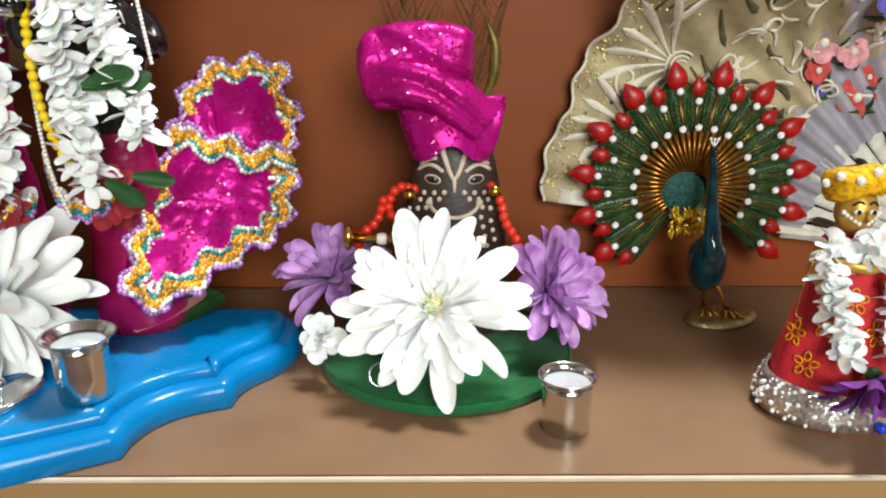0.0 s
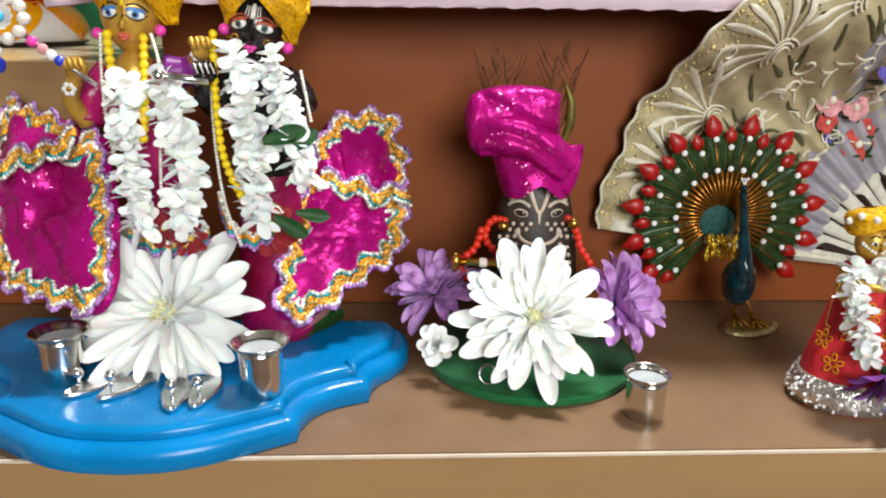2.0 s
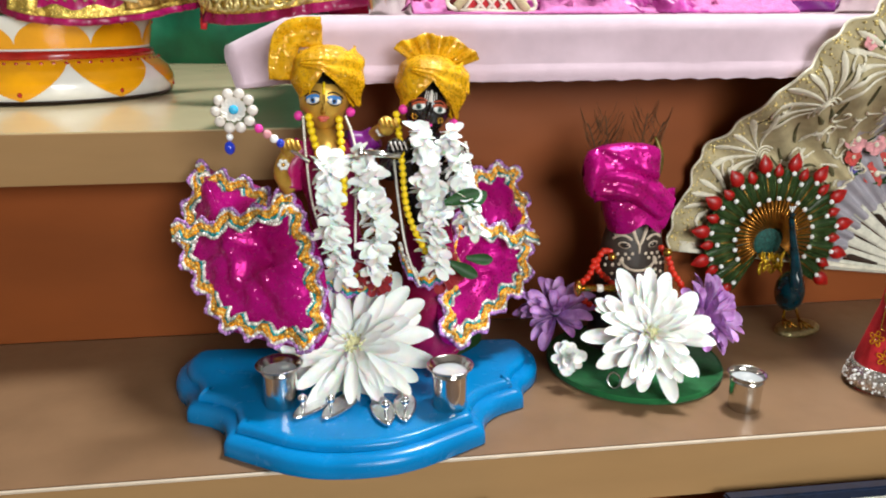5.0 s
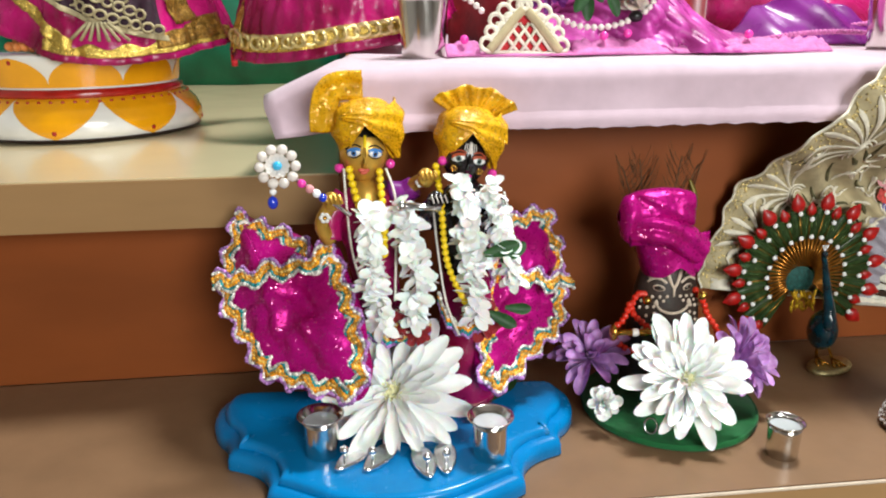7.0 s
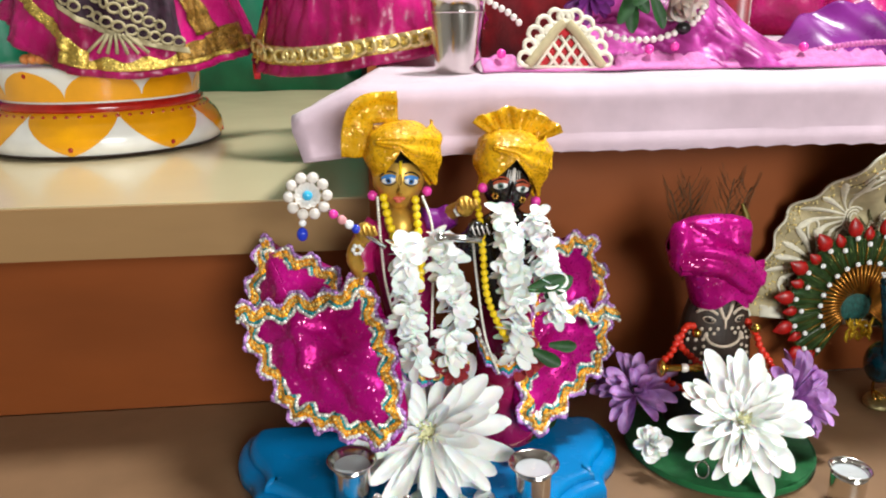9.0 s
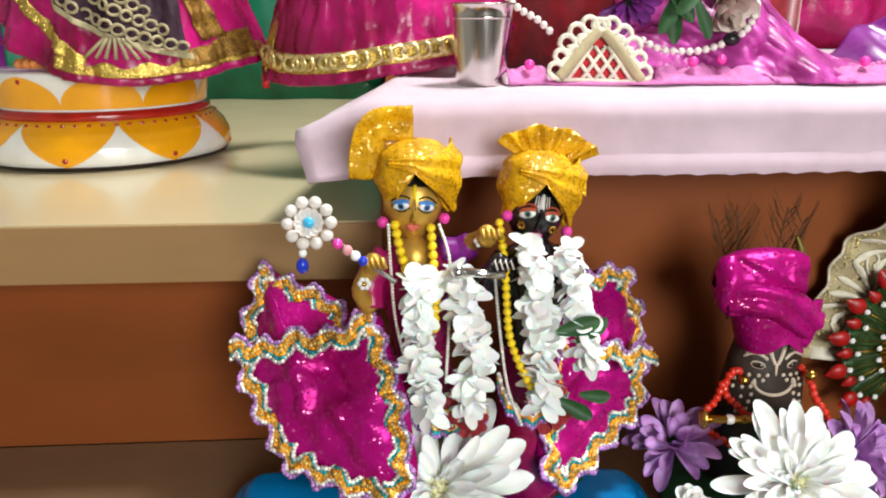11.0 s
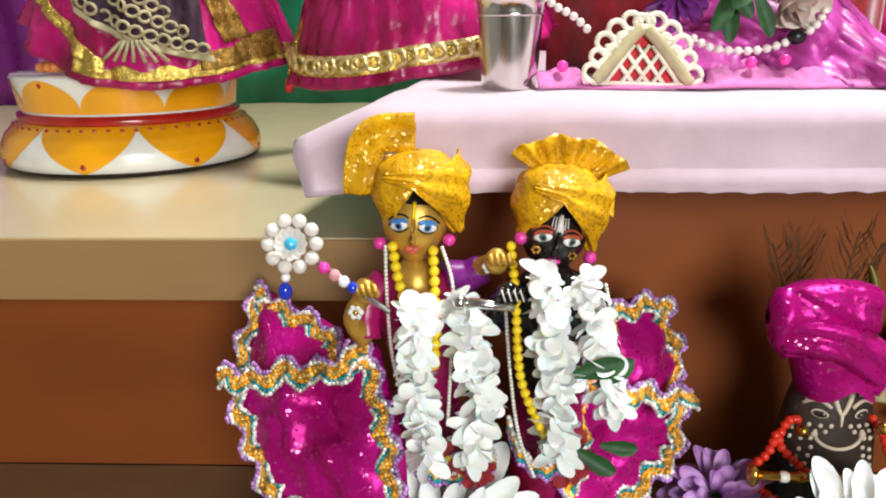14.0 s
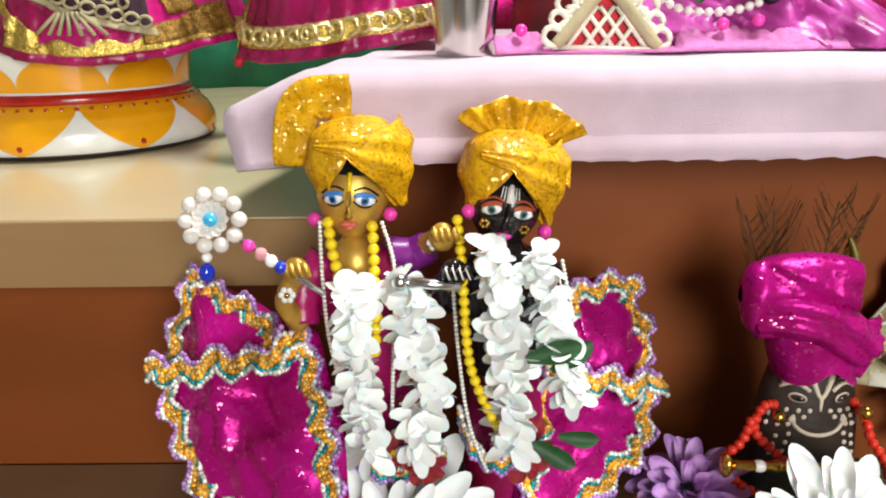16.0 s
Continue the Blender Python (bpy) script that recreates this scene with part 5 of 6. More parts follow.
def fan_petal(d0, r0, ang, L, W, m_, name="lace_petal", out=0.0016, curve=0.0):
    """A raised teardrop on the fan that starts at a point and runs at an angle to the radius."""
    def fn(u, v):
        w = W * (0.22 + 0.78 * v) * math.sqrt(max(0.02, 1 - max(0, (v - 0.72) / 0.281) ** 2))
        t = math.radians(ang + curve * v)
        dr, dt = L * v * math.cos(t) - w * (u - 0.5) * math.sin(t), L * v * math.sin(t) + w * (u - 0.5) * math.cos(t)
        r = r0 + dr
        return FS(d0 + math.degrees(dt / r), r, out + 0.0014 * math.sin(u * math.pi))
    return Acc().add(grid(fn, 4, 8)).ob(name, m_, fan)


for sd in (95.5, 109.5, 123.5, 137.5, 151.5, 165.5):
    fan_petal(sd, 0.068, 0, 0.038, 0.0078, DARK, "stick_slot", -0.0010)
hubs = [159.5, 147.5, 135.5, 123.5, 111.5, 99.5, 87.5, 75.5, 63.5]
for h, hd in enumerate(hubs):
    rh = 0.250 if hd > 140 else 0.268
    side = 34 if h % 2 else 18
    for k in range(8):
        ang = side - 78 + 19 * k
        L = (fan_R(hd) - rh) * (0.86 if abs(ang) < 50 else 0.70) + 0.004 * math.sin(k * 2.1)
        fan_petal(hd + ang * 0.022, rh + 0.009 * math.cos(math.radians(ang)), ang, L - 0.004, 0.0064, LACE_RAISED, out=0.0020, curve=10)
    for rr in (0.0055, 0.0085, 0.0115):
        Acc().add(tube([FS(hd + math.degrees(rr * math.sin(t) / rh), rh + rr * math.cos(t) - 0.003, 0.0022) for t in [-1.7 + 3.4 * i / 20 for i in range(21)]], 0.0009, 6)).ob("hub_cord", LACE_RAISED, fan)
    Acc().add(tube([FS(hd + 5.2 + math.degrees((0.010 - 0.0018 * t) * math.cos(t * 1.2) / rh), rh + 0.024 + (0.010 - 0.0018 * t) * math.sin(t * 1.2), 0.002) for t in [i / 4 for i in range(20)]], 0.0012, 6)).ob("scroll_cord", LACE_RAISED, fan)
    Acc().add(tube([FS(hd - 3.2 + math.degrees((0.009 - 0.0015 * t) * math.cos(1 - t * 1.2) / rh), rh - 0.028 + (0.009 - 0.0015 * t) * math.sin(1 - t * 1.2), 0.002) for t in [i / 4 for i in range(20)]], 0.0012, 6)).ob("scroll_cord", LACE_RAISED, fan)
    for k in range(4):
        fan_petal(hd - 3.5 + 2.3 * k, rh - 0.008, 180 + rnd.uniform(-26, 26), 0.022 + rnd.uniform(-0.005, 0.008), 0.0058, LACE_DARK, "lace_gap", 0.0014)
    for k in range(3):
        fan_petal(hd + 4.6 + 1.2 * k, rh + 0.008 + 0.009 * k, rnd.uniform(30, 150), 0.011, 0.0034, LACE_DARK, "lace_gap", 0.0010)
    for k in range(5):
        fan_petal(hd - 5 + 2.4 * k, rh - 0.036, 180 + rnd.uniform(-70, 70), 0.014, 0.0042, LACE_RAISED, "lace_petal", 0.0018, curve=40)
for k in range(150):
    fan_petal(rnd.uniform(62, 170), rnd.uniform(0.150, 0.235), rnd.uniform(0, 360), rnd.uniform(0.010, 0.021), rnd.uniform(0.0032, 0.0056), LACE_RAISED if k % 4 else LACE_DARK, "lace_petal" if k % 4 else "lace_gap", 0.0022, curve=rnd.uniform(-70, 70))
for k in range(26):
    cd, cr = rnd.uniform(66, 166), rnd.uniform(0.155, 0.23)
    Acc().add(tube([FS(cd + math.degrees((0.0085 - 0.0015 * t) * math.cos(t * 1.2) / cr), cr + (0.0085 - 0.0015 * t) * math.sin(t * 1.2), 0.0022) for t in [i / 4 for i in range(20)]], 0.0011, 6)).ob("scroll_cord", LACE_RAISED, fan)
acc = Acc()
for i in range(1100):
    d = rnd.uniform(D0 + 2, D1 - 1)
    r = fan_R(d) - abs(rnd.gauss(0, 0.016)) - 0.002
    acc.add(ball(rnd.uniform(0.0005, 0.0012), 6), Matrix.Translation(FS(d, r, 0.0016)))
tagged(acc.ob("gold_glitter", mat("yellow_gold_glitter", (0.78, 0.62, 0.26), 0.3, metal=0.3, vary=0.3, scale=300, island=0.6), fan), "scattered gold glitter dots", "", "", "stuff")
for d, r, m_, s in ((128, 0.190, ROSE_PINK, 1.6), (131.5, 0.176, ROSE_RED, 1.1), (124, 0.174, ROSE_PINK, 1.3), (127, 0.142, ROSE_RED, 1.7), (122, 0.150, ROSE_RED, 1.0), (119, 0.20, VIOLET_PRINT, 1.2), (133, 0.162, VIOLET_PRINT, 0.55), (121, 0.300, ROSE_PINK, 1.0), (126, 0.302, ROSE_PINK, 0.8), (112, 0.17, ROSE_RED, 1.1), (104, 0.19, ROSE_PINK, 1.2), (92, 0.17, ROSE_RED, 1.1), (78, 0.18, ROSE_PINK, 1.2), (62, 0.17, ROSE_RED, 1.0)):
    R_ = 0.0085 * s
    M = axis_pose(FS(d, r, 0.0026), (0.0, -1, 0.05), d)

    def rose_fn(u, v):
        t = 2 * math.pi * u
        q = R_ * v * (0.80 + 0.20 * abs(math.cos(2.5 * t)) ** 0.6)
        return M @ Vector((q * math.cos(t), q * math.sin(t), 0.0012 * math.sin(v * 9 + 0.8 * math.sin(5 * t)) * (1 - v) + 0.0006))
    rose = Acc().add(grid(rose_fn, 40, 8)).ob("printed_rose", m_, fan)
    Acc().add(ball(0.0020 * s, 8, 1, 0.5, 1), Matrix.Translation(FS(d, r, 0.0040))).ob("rose_centre", LACE_RAISED, rose)
    for k in (-1, 1):
        fan_petal(d + 2.4 * k * s, r - 0.004, 180 + 50 * k, 0.010 * s, 0.005, LEAF, "printed_leaf", 0.0018)

# ---- small red-dressed doll ----
a = Acc()
QX, QY = 0.204, 0.350
vs, fs = lathe([(0.0005, 0.0005), (0.034, 0.0005), (0.0345, 0.004), (0.031, 0.012), (0.030, 0.024), (0.0245, 0.045), (0.0185, 0.068), (0.0165, 0.082), (0.0150, 0.092), (0.007, 0.0985)], 32)
a.add(([(QX + x * (1 + 0.05 * math.sin(6 * math.atan2(y, x))), QY + y * 0.85, z) for x, y, z in vs], fs), k=0)
a.add(ball(1, 18, 0.0098, 0.0095, 0.0122), pose(QX - 0.003, QY - 0.003, 0.1085), 1)
a.add(tube([(QX, QY, 0.094), (QX - 0.002, QY - 0.002, 0.101)], 0.0055, 12), k=1)
for s in (-1, 1):
    limb(a, [(QX + s * 0.013, QY, 0.09), (QX + s * 0.02, QY - 0.008, 0.078), (QX + s * 0.012, QY - 0.016, 0.072)], 0.0048, 0.0036, 1)
for s in (-1, 1):
    a.add(ball(1.0, 8, 0.0026, 0.0010, 0.0013), pose(QX - 0.003 + s * 0.0036, QY - 0.0118, 0.1098), 3)
    a.add(ball(1.0, 8, 0.0011, 0.0010, 0.0012), pose(QX - 0.003 + s * 0.0036, QY - 0.0126, 0.1098), 2)
    a.add(tube([(QX - 0.003 + s * (0.0012 + 0.0012 * i), QY - 0.0120 + 0.0004 * i, 0.1135 + 0.0012 * math.sin(i)) for i in range(5)], 0.0005, 5), k=2)
    for i in range(5):
        a.add(ball(0.0013, 7), Matrix.Translation((QX - 0.003 + s * (0.0022 + 0.0016 * i), QY - 0.0112 + 0.0008 * i, 0.1040 + 0.0012 * i)), 3)
a.add(tube([(QX - 0.003, QY - 0.0122, 0.110), (QX - 0.003, QY - 0.0142, 0.1060), (QX - 0.003, QY - 0.0120, 0.1050)], 0.0011, 6), k=1)
a.add(tube([(QX - 0.018, QY - 0.0165, 0.087), (QX - 0.003, QY - 0.021, 0.0845), (QX + 0.013, QY - 0.0165, 0.087)], 0.0032, 8), k=1)
tagged(a.ob("doll", [RED_CLOTH, FACE_GOLD, INK, EYE_WHITE]), "small brass doll in a red dress standing on the step", "doll")
o = empty("sequin_hem", pose(QX, QY, 0), "silver sequin and rhinestone hem round the small doll", "trim")
Acc().add(lathe([(0.0335, 0.001), (0.0365, 0.002), (0.0370, 0.008), (0.034, 0.017), (0.0325, 0.021), (0.031, 0.0205)], 40), Matrix.Diagonal((1, 0.86, 1, 1))).ob("band", CRYSTAL, o)
rnd = random.Random(8)
acc = Acc()
for i in range(240):
    t, z = rnd.uniform(0, 6.28), rnd.uniform(0.003, 0.02)
    r = 0.0372 - max(0, z - 0.008) * 0.38
    acc.add(ball(rnd.uniform(0.0006, 0.0014), 6), Matrix.Translation((r * math.cos(t), 0.86 * r * math.sin(t), z)))
tagged(acc.ob("sequin_band", GEM, o), "", "", "", "stuff")
Acc().add(ball(0.003, 10), Matrix.Translation((0.011, -0.0325, 0.006))).ob("blue_stone", BLUE_GEM, o)
o = empty("printed_flowers", pose(0, 0, 0), "orange outlined flowers printed on the red doll dress", "print")
for ang, z in ((-128, 0.053), (-140, 0.032), (-70, 0.05), (-100, 0.066), (-165, 0.045)):
    r = 0.030 - (z - 0.024) * 0.262
    c = Vector((QX + r * math.cos(math.radians(ang)), QY + 0.85 * r * math.sin(math.radians(ang)), z))
    nrm = Vector((math.cos(math.radians(ang)), math.sin(math.radians(ang)), 0.25))
    acc = Acc()
    for k in range(5):
        M = axis_pose(c + nrm * 0.0009, nrm, 72 * k)
        acc.add(tube([M @ Vector((0.0016 * math.sin(t), 0.0042 + 0.0024 * math.cos(t), 0)) for t in [2 * math.pi * i / 10 for i in range(10)]], 0.0005, 5, True))
    acc.ob("flower_outline", ORANGE, o)
o = empty("cloth_turban", pose(QX - 0.0045, QY - 0.001, 0.1195, -10, -8, 0), "gold cloth turban with pearls on the small doll", "turban", "turbans")
Acc().add(grid(lambda u, v: (0.0135 * math.cos(2 * math.pi * u) * math.cos(v * 1.45) ** 0.5, 0.0125 * math.sin(2 * math.pi * u) * math.cos(v * 1.45) ** 0.5, -0.002 + 0.0125 * math.sin(v * 1.5)), 24, 10)).ob("crown", GOLD_CLOTH, o)
for tl in (18, -18):
    Acc().add(lathe([(0.0118 + 0.003 * math.cos(t), 0.0045 * math.sin(t)) for t in [2 * math.pi * i / 10 for i in range(11)]], 28), pose(0, 0, 0.002, 0, tl, 0)).ob("band", GOLD_CLOTH, o)
for k in range(6):
    Acc().add(ball(0.0023, 8), Matrix.Translation((0.0145 * math.sin(-1.4 + 0.56 * k), -0.0145 * math.cos(-1.4 + 0.56 * k), 0.004 + 0.003 * (k % 2)))).ob("pearl", PEARL, o)
garland([[(QX - 0.019, QY - 0.013, 0.098), (QX - 0.019, QY - 0.021, 0.08), (QX - 0.015, QY - 0.026, 0.06), (QX - 0.010, QY - 0.03, 0.04)],
         [(QX + 0.011, QY - 0.014, 0.098), (QX + 0.014, QY - 0.022, 0.08), (QX + 0.014, QY - 0.026, 0.06), (QX + 0.011, QY - 0.03, 0.042)],
         [(QX - 0.016, QY - 0.016, 0.096), (QX - 0.004, QY - 0.021, 0.093), (QX + 0.010, QY - 0.016, 0.096)]], 0.30, "strings of small white blossoms round the neck of the small doll", size=0.72)
big_flower((QX + 0.001, QY - 0.036, 0.035), (0.05, -0.62, -0.70), 0.028, "small dark purple flower hanging below the white garland", m=mat("deep_purple_petal", (0.16, 0.03, 0.22), 0.5, vary=0.3, hue=0.3), core=LEAF, layers=((11, 1, 8, 0.1), (9, 0.9, 28, 0.1), (7, 0.7, 50, 0.1)), W=0.3, seed=31, name="purple_flower")
tagged(Acc().add(tube(smooth_path([(QX - 0.015, QY - 0.012, 0.1), (QX - 0.026, QY - 0.014, 0.084), (QX - 0.031, QY - 0.016, 0.062), (QX - 0.029, QY - 0.018, 0.058)], 6), 0.0005, 5)).ob("gold_thread", GOLD), "thin gold thread hanging loose beside the small doll", "thread")

# ---- upper shelf: lotus pedestal and gowns ----
PX, PY, PZ = -0.580, 0.795, 0.2062
ped = empty("lotus_pedestal", pose(PX, PY, PZ), "round white pedestal painted with orange lotus petals", "pedestal")
low = [(0.0005, 0.0), (0.119, 0.0), (0.126, 0.004), (0.129, 0.012), (0.128, 0.022), (0.122, 0.034), (0.113, 0.043), (0.107, 0.046)]
upp = [(0.1035, 0.052), (0.105, 0.056), (0.107, 0.068), (0.1095, 0.082), (0.111, 0.0885), (0.1095, 0.0905), (0.0005, 0.0905)]
Acc().add(lathe(low, 96)).ob("lower_tier", WHITE, ped)
Acc().add(lathe(upp, 96)).ob("upper_tier", WHITE, ped)
Acc().add(lathe([(0.1065, 0.0445), (0.1095, 0.046), (0.1090, 0.053), (0.1035, 0.0548)], 96)).ob("red_band", RED_ENAMEL, ped, "dark red painted band")
Acc().add(lathe([(0.1193, -0.0001), (0.1266, 0.0038), (0.1272, 0.0048), (0.120, 0.0045)], 96)).ob("dark_line", DARK, ped)


def on_profile(prof, v):
    L = [0]
    for p, q in zip(prof, prof[1:]):
        L.append(L[-1] + math.hypot(q[0] - p[0], q[1] - p[1]))
    s = v * L[-1]
    for i in range(len(prof) - 1):
        if s <= L[i + 1] or i == len(prof) - 2:
            t = (s - L[i]) / (L[i + 1] - L[i])
            return prof[i][0] + (prof[i + 1][0] - prof[i][0]) * t, prof[i][1] + (prof[i + 1][1] - prof[i][1]) * t


for tier, prof, down, PETAL_N, turn in (("lower", low[2:], True, 8, 2), ("upper", upp[1:5], False, 9, 19)):
    def fn(u, v):
        w = math.pi / PETAL_N * (0.97 * max(0.0, 1 - v ** (1.9 if down else 2.4)) ** (0.85 if down else 0.7)) + 0.012
        r, z = on_profile(prof, (1 - v) * 0.97 + 0.02 if down else v * 0.95 + 0.02)
        aa = (2 * u - 1) * w
        return (r + 0.0007) * math.sin(aa), -(r + 0.0007) * math.cos(aa), z
    me = Acc().add(grid(fn, 12, 16)).mesh("petal", ORANGE)
    dot = Acc().add(ball(0.0026, 8, 1, 0.4, 1)).mesh("dot", RED_ENAMEL)
    for i in range(PETAL_N):
        ob = new("petal", me)
        ob.parent, ob.matrix_local = ped, pose(0, 0, 0, 0, 0, 360 / PETAL_N * i + turn)
        r, z = on_profile(prof, 0.16 if down else 0.82)
        d = new("dot", dot)
        d.parent, d.matrix_local = ob, Matrix.Translation((0, -r - 0.0008, z))
for i in range(60):
    d = new("dot", dot)
    r, z = on_profile(low[2:], 0.84)
    d.parent, d.matrix_local = ped, pose(0, 0, 0, 0, 0, 6 * i) @ Matrix.Translation((0, -r - 0.0004, z)) @ Matrix.Scale(0.85, 4)

a = Acc().add(lathe([(0.03, 0.2972), (0.03, 0.48), (0.001, 0.5)], 20), Matrix.Translation((PX + 0.02, PY, 0)))
for s, fx in ((-1, -0.022), (1, 0.04)):
    a.add(ball(1, 16, 0.022, 0.034, 0.012), pose(PX + fx, PY - 0.065, 0.3095))
    for k in range(5):
        a.add(ball(1, 10, 0.0046, 0.011, 0.0052), pose(PX + fx - 0.017 + 0.0082 * k, PY - 0.096 + 0.002 * abs(k - 2), 0.305))
tagged(a.ob("statue", TOE), "orange clay statue standing under a draped gown", "statue")


def gown(name, cx, cy, rx, ry, hem, top, m_, label, folds=13, narrow=0.45):
    """A bell of cloth round a centre; hem(c) is the height of its lower edge for c = cos of the way round."""
    o = empty(name, pose(cx, cy, hem(0, -1)), label, "gown", "draped gowns")
    z0 = hem(0, -1)

    def fn(u, v):
        t = 2 * math.pi * u
        c, s = math.cos(t), math.sin(t)
        h = hem(c, s)
        z = h + (top - h) * v
        k = 1 - narrow * v ** 0.8
        w = 1 + 0.028 * math.sin(t * folds + 3 * v) * (1 - 0.5 * v) + 0.06 * noise.noise(Vector((3 * c, 3 * s, 2 * v))) + 0.045 * noise.noise(Vector((9 * c, 9 * s, 5 * v))) + 0.03 * noise.noise(Vector((22 * c + 4 * v, 22 * s, 15 * v)))
        return rx * c * k * w, ry * s * k * w, z - z0
    Acc().add(slab(fn, 220, 40, 0.0015)).ob("cloth", m_, o)
    return o, fn


g1, f1 = gown("draped_gown", -0.535, 0.795, 0.132, 0.128, lambda c, s: 0.288 + 0.030 * c * c - 0.012 * c + 0.03 * max(0, s) + 0.026 * max(0, -c) ** 2, 0.52, MAGENTA_SATIN, "magenta satin gown with gold borders over the lotus pedestal")
g2, f2 = gown("draped_gown", -0.272, 0.745, 0.128, 0.115, lambda c, s: 0.302 + 0.012 * c - 0.004 * math.cos(3 * c) - 0.016 * max(0.0, -c) * (1 - max(0.0, -c) ** 4) + (0.02 * max(0, c - 0.55) / 0.45) + (0.02 * max(0, s)), 0.52, MAGENTA_SATIN, "crimson and magenta satin gown with a gold hem", 9)


def ribbon_on(fn, u0, u1, v0, v1, m_, parent, name, n=70, push=1.012, wide=6):
    def rf(u, v):
        p = Vector(fn(u0 + (u1 - u0) * u, v0(u) + (v1(u) - v0(u)) * v))
        return (p.x * push, p.y * push, p.z)
    return Acc().add(slab(rf, n, wide, 0.001)).ob(name, m_, parent)


def chain_on(fn, u0, u1, v, r, parent, m_, n, name="gold_link"):
    for i in range(n):
        t = i / (n - 1)
        p = Vector(fn(u0 + (u1 - u0) * t, v(t)))
        q = Vector(fn(u0 + (u1 - u0) * t + 0.004, v(t)))
        M = Matrix.Translation((p.x * 1.03, p.y * 1.03, p.z)) @ (q - p).to_track_quat("X", "Z").to_matrix().to_4x4()
        Acc().add(tube([M @ Vector((r * 1.25 * math.cos(k), 0, r * math.sin(k))) for k in [2 * math.pi * j / 12 for j in range(12)]], r * 0.34, 6, True)).ob(name, m_, parent)


DARK_NET = mat("dark_plum_net", (0.03, 0.008, 0.02), 0.7, vary=0.4, scale=200)
BRONZE = mat("bronze_sequin", (0.30, 0.16, 0.03), 0.35, metal=0.6, vary=0.5, scale=240, bump=0.8, bscale=500, glitter=0.25, gscale=1100)
ribbon_on(f1, 0.69, 0.85, lambda u: 0.18 + 0.18 * (0.5 - u), lambda u: 0.62, DARK_NET, g1, "net_panel", 50, 1.008, 20)
ribbon_on(f1, 0.70, 0.99, lambda u: 0.03, lambda u: 0.075 + 0.012 * math.sin(u * 40), GOLD_TRIM, g1, "gold_border")
ribbon_on(f1, 0.84, 0.955, lambda u: 0.05, lambda u: 0.10 + 0.07 * u + 0.008 * math.sin(u * 11), BRONZE, g1, "bronze_border", 40, 1.018)


def slant_fn(u, v):
    h_ = 0.14 + 0.8 * v
    p = Vector(f1(0.915 - 0.10 * h_ ** 0.8 + (u - 0.5) * (0.042 - 0.012 * v), h_))
    k = 1.022 + 0.006 * math.sin(v * 60)
    return p.x * k, p.y * k, p.z


Acc().add(slab(slant_fn, 10, 50, 0.001)).ob("bronze_stripe", BRONZE, g1)
ribbon_on(f1, 0.585, 0.735, lambda u: 0.34 - 0.30 * u ** 0.7, lambda u: 0.40 - 0.30 * u ** 0.7, GOLD_TRIM, g1, "gold_border", 50, 1.02)
ribbon_on(f1, 0.56, 0.60, lambda u: 0.34 - 0.05 * u, lambda u: 0.95, BRONZE, g1, "bronze_stripe", 12, 1.02, 30)
for row in range(4):
    chain_on(f1, 0.69 + 0.014 * row, 0.845 - 0.020 * row, lambda t: 0.22 + 0.075 * row + 0.18 * (0.5 - t), 0.0046, g1, LACE, 12 - 2 * row, "lace_ring")
ribbon_on(f1, 0.685, 0.855, lambda u: 0.165 + 0.18 * (0.5 - u), lambda u: 0.19 + 0.18 * (0.5 - u), LACE, g1, "lace_band", 40, 1.02)
for k in range(7):
    p, q = Vector(f1(0.77 + 0.012 * (k - 3), 0.10)), Vector(f1(0.77 + 0.004 * (k - 3), 0.18))
    Acc().add(tube([(p.x * 1.02, p.y * 1.02, p.z), (q.x * 1.03, q.y * 1.03, q.z)], 0.0018, 6)).ob("lace_ray", LACE, g1)
ribbon_on(f2, 0.49, 0.90, lambda u: 0.045, lambda u: 0.12, GOLD_TRIM, g2, "gold_border")
chain_on(f2, 0.50, 0.90, lambda t: 0.085, 0.0062, g2, mat("pale_gold_sequin", (0.72, 0.60, 0.28), 0.3, metal=0.7, vary=0.3, scale=300), 30)
ribbon_on(f2, 0.487, 0.565, lambda u: 0.03, lambda u: 0.26 - 0.1 * u, GOLD_TRIM, g2, "gold_corner", 20, 1.02)
for u in (0.495, 0.51, 0.535, 0.56):
    p = Vector(f2(u, 0.0))
    Acc().add(tube([p, p + Vector((0, 0, -0.009))], 0.0035, 6)).ob("tassel", RED_CLOTH, g2)

# pink satin veil heaped on the cloth
veil = empty("satin_veil", pose(0, 0, 0.296), "orchid pink satin veil heaped on the pale cloth", "veil")


def veil_fn(u, v):
    x = -0.075 + 0.27 * u * (1 - 0.35 * v)
    peak = math.exp(-((u - 0.42) / 0.33) ** 2)
    z = 0.002 + (0.150 * peak + 0.018) * v ** 1.15 * (1 - 0.15 * v)
    fold_ = 0.016 * noise.noise(Vector((u * 7 + v * 3, v * 2.2, 0.3))) + 0.010 * noise.noise(Vector((u * 19 - v * 8, v * 5, 1.7))) + 0.005 * noise.noise(Vector((u * 46 + v * 14, v * 13, 3.7)))
    return x, 0.548 + 0.012 * math.sin(u * 9) + 0.12 * v + fold_, max(0.0008, z + 0.6 * fold_ * v)


